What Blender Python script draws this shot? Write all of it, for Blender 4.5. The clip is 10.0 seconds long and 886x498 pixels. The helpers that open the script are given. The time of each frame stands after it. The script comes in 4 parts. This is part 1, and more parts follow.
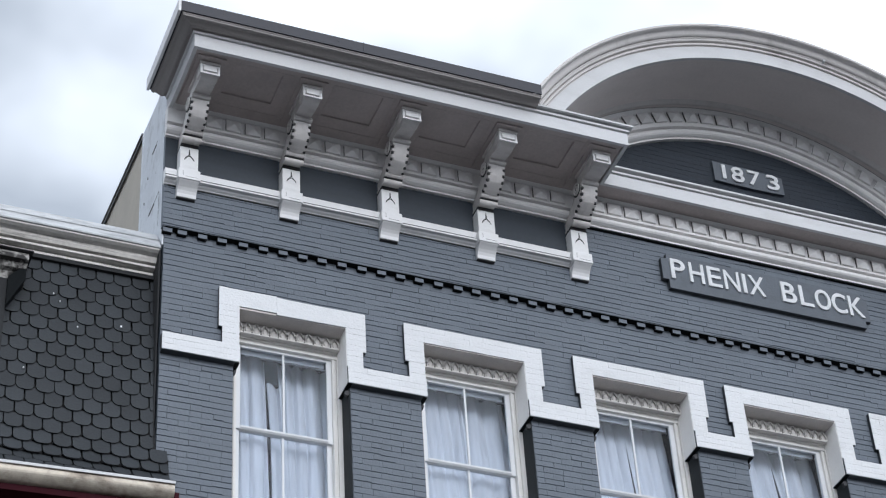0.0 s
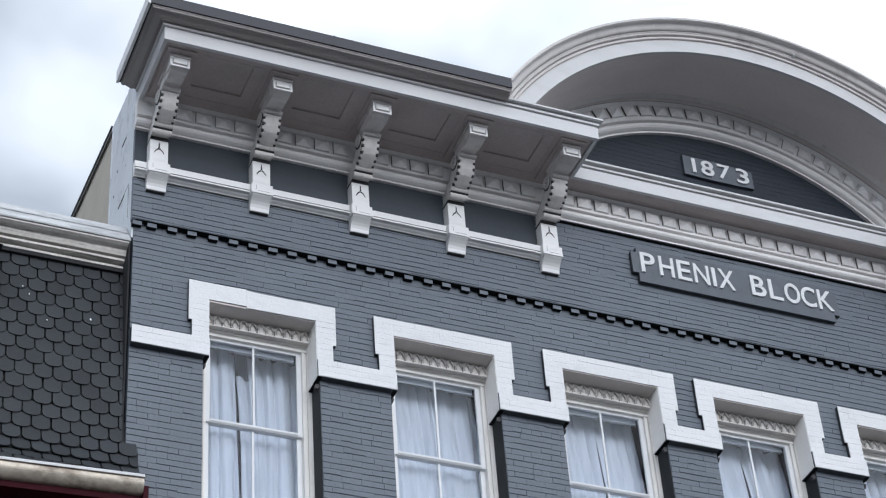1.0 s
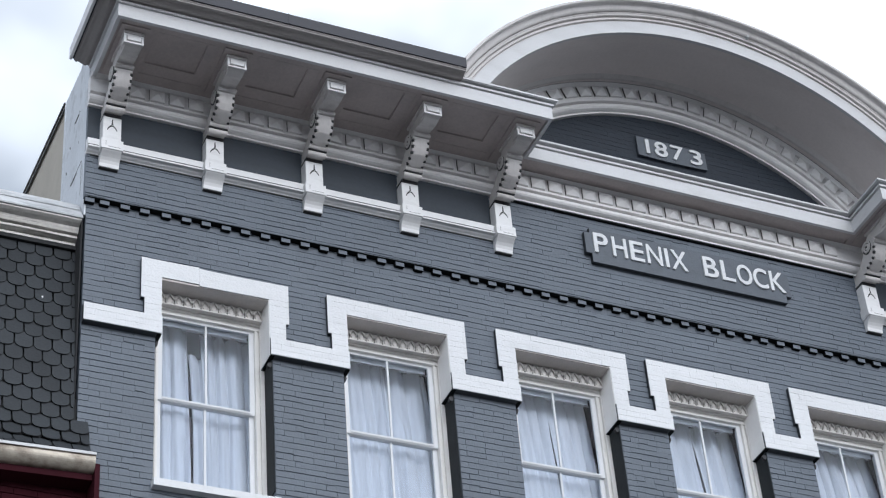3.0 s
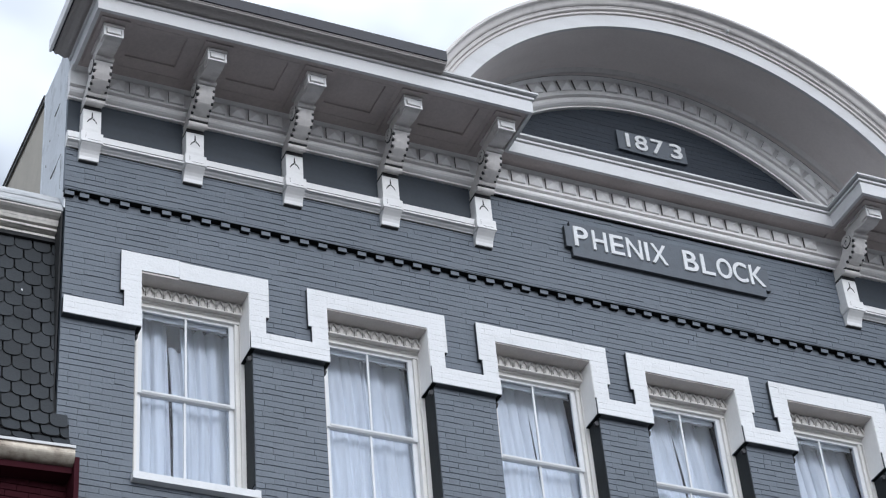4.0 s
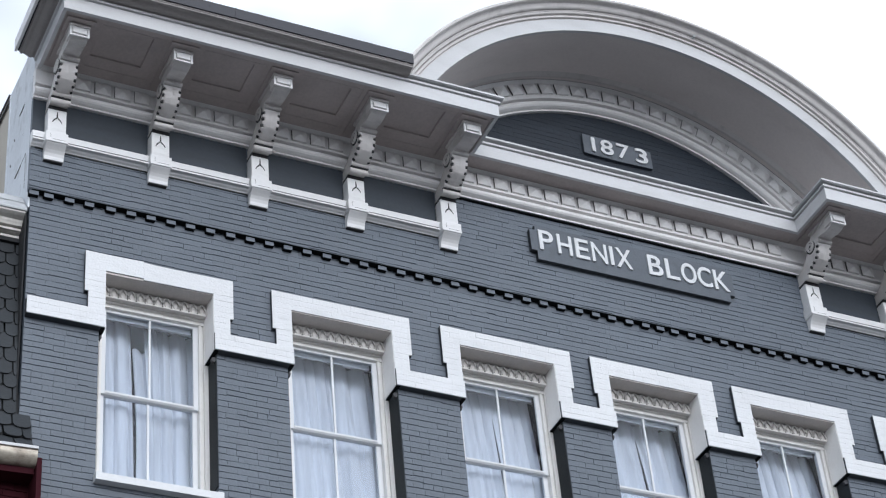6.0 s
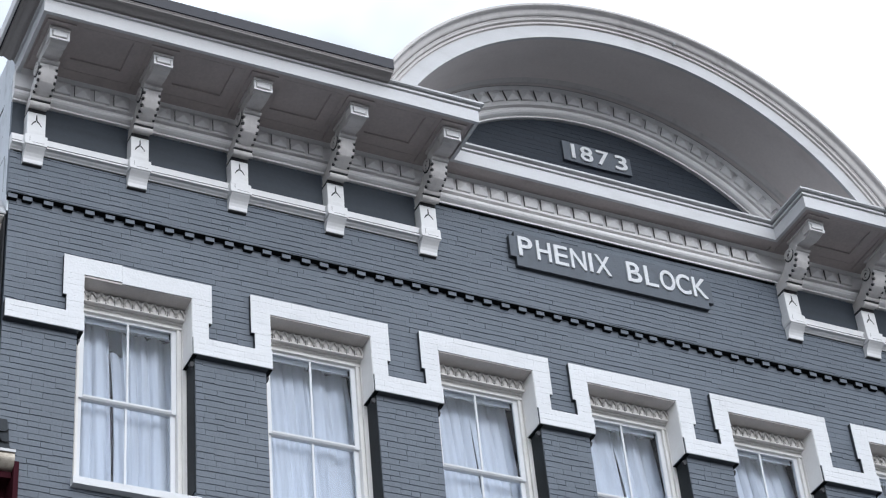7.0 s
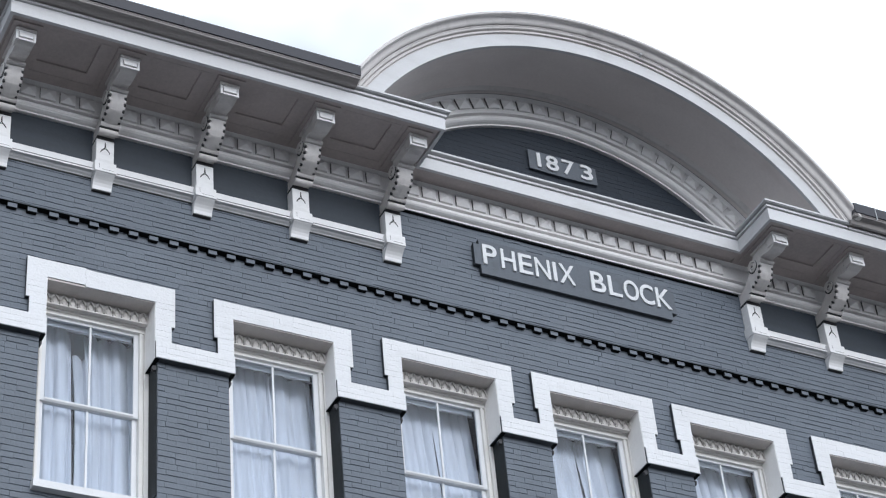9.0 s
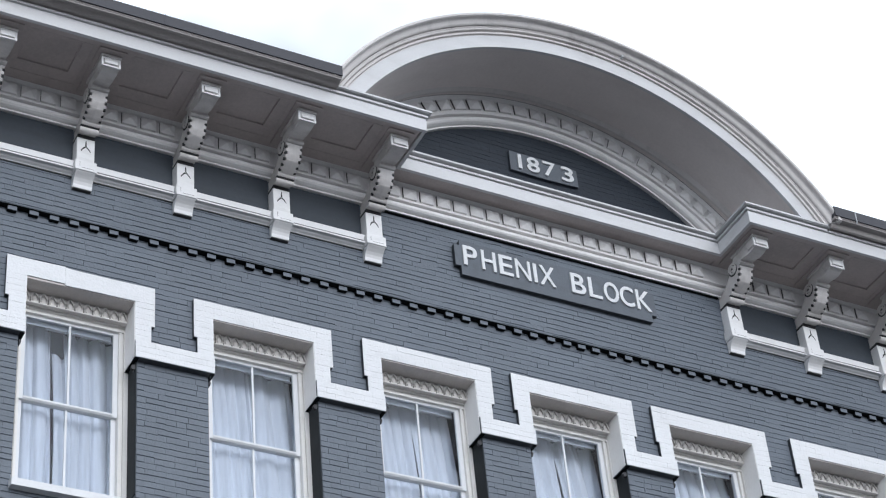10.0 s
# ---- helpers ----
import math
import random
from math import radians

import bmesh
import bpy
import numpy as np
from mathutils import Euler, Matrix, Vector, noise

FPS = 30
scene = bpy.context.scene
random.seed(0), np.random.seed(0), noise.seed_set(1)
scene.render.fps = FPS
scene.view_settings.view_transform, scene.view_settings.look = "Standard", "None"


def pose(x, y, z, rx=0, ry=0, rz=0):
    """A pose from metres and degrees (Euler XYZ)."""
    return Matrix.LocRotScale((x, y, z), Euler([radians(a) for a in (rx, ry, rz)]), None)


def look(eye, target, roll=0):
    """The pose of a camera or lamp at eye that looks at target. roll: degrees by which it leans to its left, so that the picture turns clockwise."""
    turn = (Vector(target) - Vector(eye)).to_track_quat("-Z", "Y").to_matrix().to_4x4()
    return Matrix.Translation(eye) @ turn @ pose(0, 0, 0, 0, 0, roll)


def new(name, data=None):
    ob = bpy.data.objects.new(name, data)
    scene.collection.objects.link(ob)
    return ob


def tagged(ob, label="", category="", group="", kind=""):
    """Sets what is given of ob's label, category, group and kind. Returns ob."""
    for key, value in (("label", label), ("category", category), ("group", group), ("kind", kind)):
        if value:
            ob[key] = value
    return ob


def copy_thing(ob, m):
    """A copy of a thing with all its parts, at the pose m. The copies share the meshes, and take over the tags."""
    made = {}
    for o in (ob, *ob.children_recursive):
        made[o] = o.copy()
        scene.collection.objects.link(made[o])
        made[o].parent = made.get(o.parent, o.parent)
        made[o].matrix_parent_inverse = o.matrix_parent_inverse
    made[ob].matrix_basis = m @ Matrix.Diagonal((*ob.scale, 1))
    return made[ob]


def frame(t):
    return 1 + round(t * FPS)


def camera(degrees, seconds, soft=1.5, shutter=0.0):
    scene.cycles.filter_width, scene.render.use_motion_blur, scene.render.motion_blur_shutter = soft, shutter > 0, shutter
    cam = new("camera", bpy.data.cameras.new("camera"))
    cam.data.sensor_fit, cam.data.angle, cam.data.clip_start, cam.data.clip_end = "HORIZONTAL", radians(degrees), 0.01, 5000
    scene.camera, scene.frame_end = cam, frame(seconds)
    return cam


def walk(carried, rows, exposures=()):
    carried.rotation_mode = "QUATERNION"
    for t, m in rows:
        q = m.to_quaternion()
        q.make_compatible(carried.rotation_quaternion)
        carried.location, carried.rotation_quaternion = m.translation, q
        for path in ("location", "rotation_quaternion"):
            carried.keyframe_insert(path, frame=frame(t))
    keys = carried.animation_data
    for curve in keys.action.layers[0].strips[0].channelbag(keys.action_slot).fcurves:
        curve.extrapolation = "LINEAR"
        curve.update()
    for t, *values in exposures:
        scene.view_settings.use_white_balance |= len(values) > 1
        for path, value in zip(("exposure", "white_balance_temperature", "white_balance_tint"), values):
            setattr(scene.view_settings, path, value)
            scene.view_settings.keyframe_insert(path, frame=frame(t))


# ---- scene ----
cam = camera(23.2, 10.0, soft=1.2)
EYE = (-4.106, -16.192, 1.65)
ROWS = [
    (0.0, 129.593, 3.085, -21.260),
    (0.5, 129.510, 3.298, -21.652),
    (1.0, 129.377, 3.531, -21.919),
    (1.5, 129.227, 3.665, -22.230),
    (2.0, 129.095, 3.815, -22.539),
    (2.5, 128.906, 3.928, -22.836),
    (4.0, 128.544, 4.296, -23.566),
    (4.5, 128.460, 4.446, -23.777),
    (5.0, 128.447, 4.496, -23.995),
    (5.5, 128.486, 4.522, -24.259),
    (7.0, 128.643, 4.620, -25.203),
    (7.5, 128.649, 4.661, -25.576),
    (8.0, 128.633, 4.674, -25.921),
    (8.5, 128.679, 4.613, -26.129),
    (9.0, 128.737, 4.593, -26.434),
    (9.5, 128.776, 4.621, -26.742),
    (10.0, 128.710, 4.638, -27.063),
]
walk(cam, [(t, pose(*EYE, rx, ry, rz)) for t, rx, ry, rz in ROWS], exposures=[(0.0, -0.08), (2.5, -0.03), (5.0, 0.03), (10.0, 0.05)])

# ---- world, sun, light ----
world = bpy.data.worlds.new("sky")
scene.world = world
world.use_nodes = True
wn, wl = world.node_tree.nodes, world.node_tree.links
wn.clear()
SUN_EL, SUN_ROT = 21.0, 177.0
w_out = wn.new("ShaderNodeOutputWorld")
w_sky = wn.new("ShaderNodeTexSky")
w_sky.sky_type, w_sky.sun_disc = "NISHITA", False
w_sky.sun_elevation, w_sky.sun_rotation = radians(SUN_EL), radians(SUN_ROT)
w_tc = wn.new("ShaderNodeTexCoord")
w_map = wn.new("ShaderNodeMapping")
w_map.inputs["Scale"].default_value = (1.0, 1.0, 1.3)
w_map.inputs["Location"].default_value = (0.35, 0.1, 0.0)
w_noise = wn.new("ShaderNodeTexNoise")
w_noise.inputs["Scale"].default_value, w_noise.inputs["Detail"].default_value, w_noise.inputs["Roughness"].default_value = 5.0, 4.0, 0.45
w_dot = wn.new("ShaderNodeVectorMath"); w_dot.operation = "DOT_PRODUCT"
w_dot.inputs[1].default_value = (0.50, -1.0, 0.60)          # thicker cloud towards the south and overhead
w_add = wn.new("ShaderNodeMath"); w_add.operation = "MULTIPLY_ADD"
w_add.inputs[1].default_value = 1.35
w_ramp = wn.new("ShaderNodeValToRGB")
w_ramp.color_ramp.elements[0].position, w_ramp.color_ramp.elements[0].color = 0.39, (0.0, 0.0, 0.0, 1)
w_ramp.color_ramp.elements[1].position, w_ramp.color_ramp.elements[1].color = 0.72, (1, 1, 1, 1)
w_bg_blue, w_bg_cloud, w_bg_thin = wn.new("ShaderNodeBackground"), wn.new("ShaderNodeBackground"), wn.new("ShaderNodeBackground")
w_bg_blue.inputs["Strength"].default_value = 0.10
w_bg_thin.inputs["Color"].default_value = (0.60, 0.68, 0.80, 1)
w_bg_thin.inputs["Strength"].default_value = 1.0
w_bg_cloud.inputs["Color"].default_value = (0.87, 0.95, 1.07, 1)
w_bg_cloud.inputs["Strength"].default_value = 1.5
w_veil, w_mix = wn.new("ShaderNodeMixShader"), wn.new("ShaderNodeMixShader")
w_veil.inputs["Fac"].default_value = 0.85
wl.new(w_tc.outputs["Generated"], w_map.inputs["Vector"])
wl.new(w_map.outputs["Vector"], w_noise.inputs["Vector"])
wl.new(w_tc.outputs["Generated"], w_dot.inputs[0])
wl.new(w_noise.outputs["Fac"], w_add.inputs[0]); wl.new(w_dot.outputs["Value"], w_add.inputs[2])
wl.new(w_add.outputs[0], w_ramp.inputs["Fac"])
wl.new(w_sky.outputs["Color"], w_bg_blue.inputs["Color"])
wl.new(w_bg_blue.outputs["Background"], w_veil.inputs[1]); wl.new(w_bg_thin.outputs["Background"], w_veil.inputs[2])
wl.new(w_ramp.outputs["Color"], w_mix.inputs["Fac"])
wl.new(w_veil.outputs["Shader"], w_mix.inputs[1])
wl.new(w_bg_cloud.outputs["Background"], w_mix.inputs[2])
wl.new(w_mix.outputs["Shader"], w_out.inputs["Surface"])

sun_data = bpy.data.lights.new("sun", "SUN")
sun_data.energy, sun_data.angle, sun_data.color = 1.3, radians(32), (0.98, 0.99, 1.02)
sun = new("sun", sun_data)
az = radians(SUN_ROT)
sun.matrix_world = look((0, 0, 40), (0 - 40 * math.sin(az) / math.tan(radians(SUN_EL)), 0 - 40 * math.cos(az) / math.tan(radians(SUN_EL)), 0))


# ---- materials ----
def material(name, base, rough=0.6, metal=0.0, spread=0.12, big=1.2, small=60.0, bump=0.15, stain=None, stain_amount=0.0, stain_scale=2.0, stretch=(1, 1, 1), per_piece=0.0, spec=0.5, stain_from=0.52):
    """Painted or raw surface: base colour varied at two scales in world space, with fine relief; stain is a second
    colour laid on by noise.
    """
    m = bpy.data.materials.new(name)
    m.use_nodes = True
    n, l = m.node_tree.nodes, m.node_tree.links
    bsdf = n["Principled BSDF"]
    geo = n.new("ShaderNodeNewGeometry")
    mp = n.new("ShaderNodeMapping")
    mp.inputs["Scale"].default_value = stretch
    l.new(geo.outputs["Position"], mp.inputs["Vector"])
    n1, n2 = n.new("ShaderNodeTexNoise"), n.new("ShaderNodeTexNoise")
    n1.inputs["Scale"].default_value, n1.inputs["Detail"].default_value = big, 6
    n2.inputs["Scale"].default_value, n2.inputs["Detail"].default_value = small, 4
    l.new(mp.outputs["Vector"], n1.inputs["Vector"])
    l.new(geo.outputs["Position"], n2.inputs["Vector"])
    add = n.new("ShaderNodeMath"); add.operation = "MULTIPLY_ADD"
    l.new(n1.outputs["Fac"], add.inputs[0]); add.inputs[1].default_value = 1.6
    l.new(n2.outputs["Fac"], add.inputs[2])
    last = add
    if per_piece:
        info = n.new("ShaderNodeObjectInfo")
        isl = n.new("ShaderNodeMath"); isl.operation = "ADD"
        l.new(info.outputs["Random"], isl.inputs[0]); l.new(geo.outputs["Random Per Island"], isl.inputs[1])
        fr = n.new("ShaderNodeMath"); fr.operation = "FRACT"
        l.new(isl.outputs[0], fr.inputs[0])
        pp = n.new("ShaderNodeMath"); pp.operation = "MULTIPLY_ADD"
        l.new(fr.outputs[0], pp.inputs[0]); pp.inputs[1].default_value = per_piece
        l.new(last.outputs[0], pp.inputs[2]); last = pp
    rng = n.new("ShaderNodeMapRange")
    rng.inputs["From Min"].default_value, rng.inputs["From Max"].default_value = 0.8, 1.8 + per_piece
    rng.inputs["To Min"].default_value, rng.inputs["To Max"].default_value = 1 - spread, 1 + spread
    l.new(last.outputs[0], rng.inputs["Value"])
    mul = n.new("ShaderNodeVectorMath"); mul.operation = "SCALE"
    mul.inputs[0].default_value = base
    l.new(rng.outputs["Result"], mul.inputs["Scale"])
    colour = mul.outputs["Vector"]
    if stain:
        n3 = n.new("ShaderNodeTexNoise")
        n3.inputs["Scale"].default_value, n3.inputs["Detail"].default_value, n3.inputs["Roughness"].default_value = stain_scale, 8, 0.65
        l.new(mp.outputs["Vector"], n3.inputs["Vector"])
        r3 = n.new("ShaderNodeMapRange")
        r3.inputs["From Min"].default_value, r3.inputs["From Max"].default_value = stain_from, stain_from + 0.20
        r3.inputs["To Max"].default_value = stain_amount
        l.new(n3.outputs["Fac"], r3.inputs["Value"])
        mx = n.new("ShaderNodeMix"); mx.data_type = "RGBA"
        l.new(r3.outputs["Result"], mx.inputs["Factor"])
        l.new(colour, mx.inputs["A"]); mx.inputs["B"].default_value = (*stain, 1)
        colour = mx.outputs["Result"]
    l.new(colour, bsdf.inputs["Base Color"])
    bsdf.inputs["Roughness"].default_value, bsdf.inputs["Metallic"].default_value = rough, metal
    bsdf.inputs["Specular IOR Level"].default_value = spec
    if bump:
        b = n.new("ShaderNodeBump")
        b.inputs["Strength"].default_value, b.inputs["Distance"].default_value = bump, 0.01
        l.new(n2.outputs["Fac"], b.inputs["Height"]); l.new(b.outputs["Normal"], bsdf.inputs["Normal"])
    return m


GREY = (0.106, 0.126, 0.153)
TRIM = (0.61, 0.58, 0.565)
M_GREY = material("grey_painted_brick", GREY, 0.55, spread=0.12, per_piece=0.35, small=38, bump=0.5, stain=(0.14, 0.155, 0.18), stain_amount=0.35, stain_scale=3.0)
M_GREY_WALL = material("grey_painted_wall", GREY, 0.55, spread=0.08, bump=0.3)
M_NAME_BOARD = material("grey_sign_paint", (0.088, 0.102, 0.122), 0.6, spread=0.14, big=3.0, small=45, bump=0.3, stain=(0.06, 0.07, 0.082), stain_amount=0.6, stain_scale=5)
M_GREY_BOARD = material("grey_painted_board", (0.031, 0.040, 0.052), 0.5, spread=0.16, big=2.0, small=25, bump=0.15, stretch=(0.5, 1, 5), spec=0.35)
# Darker than the wall paint: the arch hood's shade is in this colour.
M_TYMP = material("shaded_grey_tympanum_paint", (0.021, 0.028, 0.039), 0.55, spread=0.2, big=2.0, small=30, bump=0.25, stretch=(0.4, 1, 6), spec=0.25)
M_WHITE = material("white_painted_brick", (0.675, 0.68, 0.69), 0.55, spread=0.06, per_piece=0.1, small=42, bump=0.5, stain=(0.52, 0.525, 0.53), stain_amount=0.5, stain_scale=5.0, stretch=(0.6, 1, 1.4), stain_from=0.54)
M_TRIM = material("pale_grey_trim_paint", TRIM, 0.5, spread=0.06, big=2.0, small=40, bump=0.08, stain=(0.36, 0.34, 0.33), stain_amount=0.55, stain_scale=4.5, stretch=(1, 1, 0.5))
# Darker and browner than the trim paint: the undersides' shade is put in.
M_SOFFIT = material("shaded_soffit_paint", (0.45, 0.395, 0.378), 0.6, spread=0.16, big=1.6, small=30, bump=0.1, stain=(0.34, 0.292, 0.276), stain_amount=0.6, stain_scale=2.2)
M_ARCH = material("warm_grey_arch_paint", (0.70, 0.643, 0.622), 0.55, spread=0.07, big=0.9, small=30, bump=0.06, stain=(0.57, 0.505, 0.485), stain_amount=0.5, stain_scale=1.1, stretch=(1, 2.2, 1))
# Trim paint browned down: the shade under the gutter is in this colour.
M_CROWN = material("shaded_crown_paint", (0.29, 0.268, 0.26), 0.6, spread=0.12, big=2.0, small=30, bump=0.08, stain=(0.27, 0.245, 0.235), stain_amount=0.5, stain_scale=3.0, stretch=(0.4, 1, 1))
M_FASCIA = material("white_fascia_paint", (0.58, 0.58, 0.588), 0.5, spread=0.06, big=2.5, small=40, bump=0.08, stain=(0.42, 0.41, 0.40), stain_amount=0.4, stain_scale=4, stretch=(0.5, 1, 2))
M_LIGHT = material("white_trim_paint", (0.73, 0.725, 0.725), 0.5, spread=0.05, big=2.5, small=40, bump=0.08, stain=(0.45, 0.44, 0.43), stain_amount=0.4, stain_scale=5, stretch=(0.5, 1, 2))
M_CREAM = material("cream_window_paint", (0.74, 0.725, 0.70), 0.5, spread=0.06, big=3, bump=0.06, stain=(0.5, 0.47, 0.43), stain_amount=0.3, stain_scale=6)
M_REVEAL = material("white_reveal_paint", (0.85, 0.835, 0.815), 0.5, spread=0.06, big=3, bump=0.08, stain=(0.66, 0.63, 0.59), stain_amount=0.35, stain_scale=6)
M_TAN = material("weathered_tan_paint", (0.50, 0.465, 0.44), 0.6, spread=0.12, big=5, small=50, bump=0.15)
M_LACE = material("pale_weathered_paint", (0.66, 0.63, 0.605), 0.6, spread=0.1, big=8, bump=0.1)
M_RECESS = material("brown_board", (0.56, 0.53, 0.505), 0.7, spread=0.15, big=6)
M_SASH = material("white_sash_paint", (0.70, 0.71, 0.725), 0.45, spread=0.04, bump=0.04)
M_GUTTER = material("dark_grey_metal", (0.026, 0.026, 0.035), 0.55, metal=0.0, spread=0.1, bump=0.05)
M_LEAD = material("pale_sheet_metal", (0.475, 0.485, 0.495), 0.45, spread=0.10, big=3, small=20, bump=0.2, stain=(0.22, 0.23, 0.24), stain_amount=0.7, stain_scale=5, stretch=(0.5, 1, 1.5), stain_from=0.46)
M_FLASH = material("pale_wall_flashing", (0.62, 0.645, 0.68), 0.5, spread=0.10, big=3, small=20, bump=0.25, stain=(0.30, 0.31, 0.32), stain_amount=0.7, stain_scale=6, stretch=(1, 0.8, 0.6), stain_from=0.52)
M_STUCCO = material("beige_stucco", (0.46, 0.42, 0.36), 0.85, spread=0.12, big=2.5, bump=0.3, stain=(0.34, 0.31, 0.27), stain_amount=0.5)
M_BLACK = material("black_coping", (0.02, 0.02, 0.024), 0.5, spread=0.1)
M_SLATE = material("grey_roof_slate", (0.0300, 0.0340, 0.0385), 0.6, spread=0.34, per_piece=1.1, small=45, bump=0.3, spec=0.25)
M_UNDER = material("dark_underlay_and_shade", (0.02, 0.021, 0.023), 0.9)
M_OLD = material("peeling_white_paint", (0.78, 0.745, 0.70), 0.7, spread=0.2, big=4, small=25, bump=0.4, stain=(0.075, 0.062, 0.054), stain_amount=0.95, stain_scale=7.0, stretch=(0.25, 1, 6), stain_from=0.53)
M_RAG = material("flaking_black_and_white_paint", (0.55, 0.53, 0.50), 0.75, spread=0.15, big=6, small=30, bump=0.5, stain=(0.018, 0.016, 0.015), stain_amount=1.0, stain_scale=7.0, stain_from=0.36)
M_ZINC = material("weathered_zinc_gutter", (0.42, 0.375, 0.315), 0.36, metal=0.35, spread=0.28, big=3, small=20, bump=0.2, stain=(0.10, 0.075, 0.055), stain_amount=0.9, stain_scale=3.2, stretch=(0.9, 1, 1.6), stain_from=0.47)
M_RED = material("dark_red_brick", (0.038, 0.0075, 0.012), 0.75, spread=0.2, per_piece=0.4, spec=0.08)
# Streaks paint fold shade into the cloth; its blue stands for reflected sky.
M_CURTAIN = material("white_sheer_curtain", (0.60, 0.625, 0.665), 0.9, spread=0.14, big=16, small=90, bump=0.05, stain=(0.36, 0.39, 0.44), stain_amount=0.6, stain_scale=11, stretch=(1, 1, 0.045), stain_from=0.50)
M_BLIND = material("pale_roller_blind", (0.62, 0.64, 0.66), 0.8, spread=0.04)
M_ROOM = material("dim_room_plaster", (0.10, 0.10, 0.11), 0.9)
M_ASPHALT = material("asphalt", (0.055, 0.055, 0.057), 0.9, spread=0.25, big=0.4, small=80, bump=0.4)
M_PAVE = material("concrete_pavement", (0.30, 0.29, 0.275), 0.85, spread=0.15, big=0.8, small=40, bump=0.3)
M_ROOF = material("grey_roof_membrane", (0.16, 0.16, 0.165), 0.8, spread=0.15)
M_DARK = material("dark_green_grey", (0.035, 0.040, 0.046), 0.5, spread=0.15)
# Trim paint lightened: light lacking under the overhang is put into the colour.
M_BLOCK = material("lit_moulding_paint", (0.78, 0.765, 0.76), 0.5, spread=0.06, big=2.0, small=40, bump=0.1, stain=(0.48, 0.46, 0.45), stain_amount=0.35, stain_scale=4.0)
M_STOP = material("black_paint_and_shade", (0.0065, 0.008, 0.009), 0.8, spread=0.2, bump=0.1, spec=0.1)
M_BOARD = material("dark_grey_board_paint", (0.018, 0.022, 0.025), 0.65, spread=0.25, big=3, bump=0.15, spec=0.18)
M_JOINT = material("dark_joint_and_side_shade", (0.15, 0.142, 0.138), 0.8, spread=0.2)
M_INCISED = material("dark_line_and_shade", (0.04, 0.04, 0.042), 0.8)

M_GLASS = bpy.data.materials.new("window_glass")
M_GLASS.use_nodes = True
gn, gl = M_GLASS.node_tree.nodes, M_GLASS.node_tree.links
gn.remove(gn["Principled BSDF"])
g_tr, g_gl, g_mx, g_lw = gn.new("ShaderNodeBsdfTransparent"), gn.new("ShaderNodeBsdfGlossy"), gn.new("ShaderNodeMixShader"), gn.new("ShaderNodeLayerWeight")
g_tr.inputs["Color"].default_value = (0.93, 0.955, 0.99, 1)
g_gl.inputs["Roughness"].default_value = 0.02
g_lw.inputs["Blend"].default_value = 0.5
g_pw, g_sc = gn.new("ShaderNodeMath"), gn.new("ShaderNodeMath")
g_pw.operation, g_sc.operation = "POWER", "MULTIPLY_ADD"
g_pw.inputs[1].default_value, g_sc.inputs[1].default_value, g_sc.inputs[2].default_value = 4.0, 0.93, 0.045
gl.new(g_lw.outputs["Facing"], g_pw.inputs[0]); gl.new(g_pw.outputs[0], g_sc.inputs[0])
gl.new(g_sc.outputs[0], g_mx.inputs["Fac"]); gl.new(g_tr.outputs["BSDF"], g_mx.inputs[1]); gl.new(g_gl.outputs["BSDF"], g_mx.inputs[2])
gl.new(g_mx.outputs["Shader"], gn["Material Output"].inputs["Surface"])


# ---- mesh helpers ----
def mesh_object(name, verts, faces, mat, parent=None, label="", smooth=False):
    me = bpy.data.meshes.new(name)
    me.from_pydata([tuple(v) for v in verts], [], [tuple(f) for f in faces])
    me.materials.append(mat)
    me.update()
    if smooth:
        me.polygons.foreach_set("use_smooth", [True] * len(me.polygons))
    ob = new(name, me)
    if parent:
        ob.parent = parent
    if label:
        tagged(ob, label)
    return ob


def part(name, bm, mat, parent, label="", smooth=False):
    me = bpy.data.meshes.new(name)
    bmesh.ops.recalc_face_normals(bm, faces=bm.faces)
    bm.to_mesh(me)
    bm.free()
    me.materials.append(mat)
    if smooth:
        me.polygons.foreach_set("use_smooth", [True] * len(me.polygons))
    ob = new(name, me)
    if parent:
        ob.parent = parent
    if label:
        tagged(ob, label)
    return ob


def thing(name, label, category, group="", kind="", at=(0, 0, 0)):
    ob = new(name)
    ob.location = at
    return tagged(ob, label, category, group, kind)


def box(bm, x0, x1, y0, y1, z0, z1, bevel=0.0):
    vs = [bm.verts.new((x, y, z)) for x in (x0, x1) for y in (y0, y1) for z in (z0, z1)]
    fs = [bm.faces.new([vs[i] for i in f]) for f in ((0, 1, 3, 2), (4, 6, 7, 5), (0, 4, 5, 1), (2, 3, 7, 6), (0, 2, 6, 4), (1, 5, 7, 3))]
    if bevel:
        es = list({e for f in fs for e in f.edges})
        bmesh.ops.bevel(bm, geom=es, offset=bevel, segments=2, affect="EDGES", profile=0.6)


def boxed(name, dims, mat, parent, label="", bevel=0.004):
    bm = bmesh.new()
    box(bm, *dims, bevel)
    return part(name, bm, mat, parent, label)


def prism(bm, outline, y0, y1):
    """Extrude an outline in x, z from y0 to y1."""
    a = [bm.verts.new((x, y0, z)) for x, z in outline]
    b = [bm.verts.new((x, y1, z)) for x, z in outline]
    n = len(a)
    bm.faces.new(a)
    bm.faces.new(b[::-1])
    for i in range(n):
        bm.faces.new((a[i], b[i], b[(i + 1) % n], a[(i + 1) % n]))


def prism_x(bm, outline, x0, x1):
    """Extrude an outline in y, z from x0 to x1."""
    a = [bm.verts.new((x0, y, z)) for y, z in outline]
    b = [bm.verts.new((x1, y, z)) for y, z in outline]
    n = len(a)
    bm.faces.new(a[::-1])
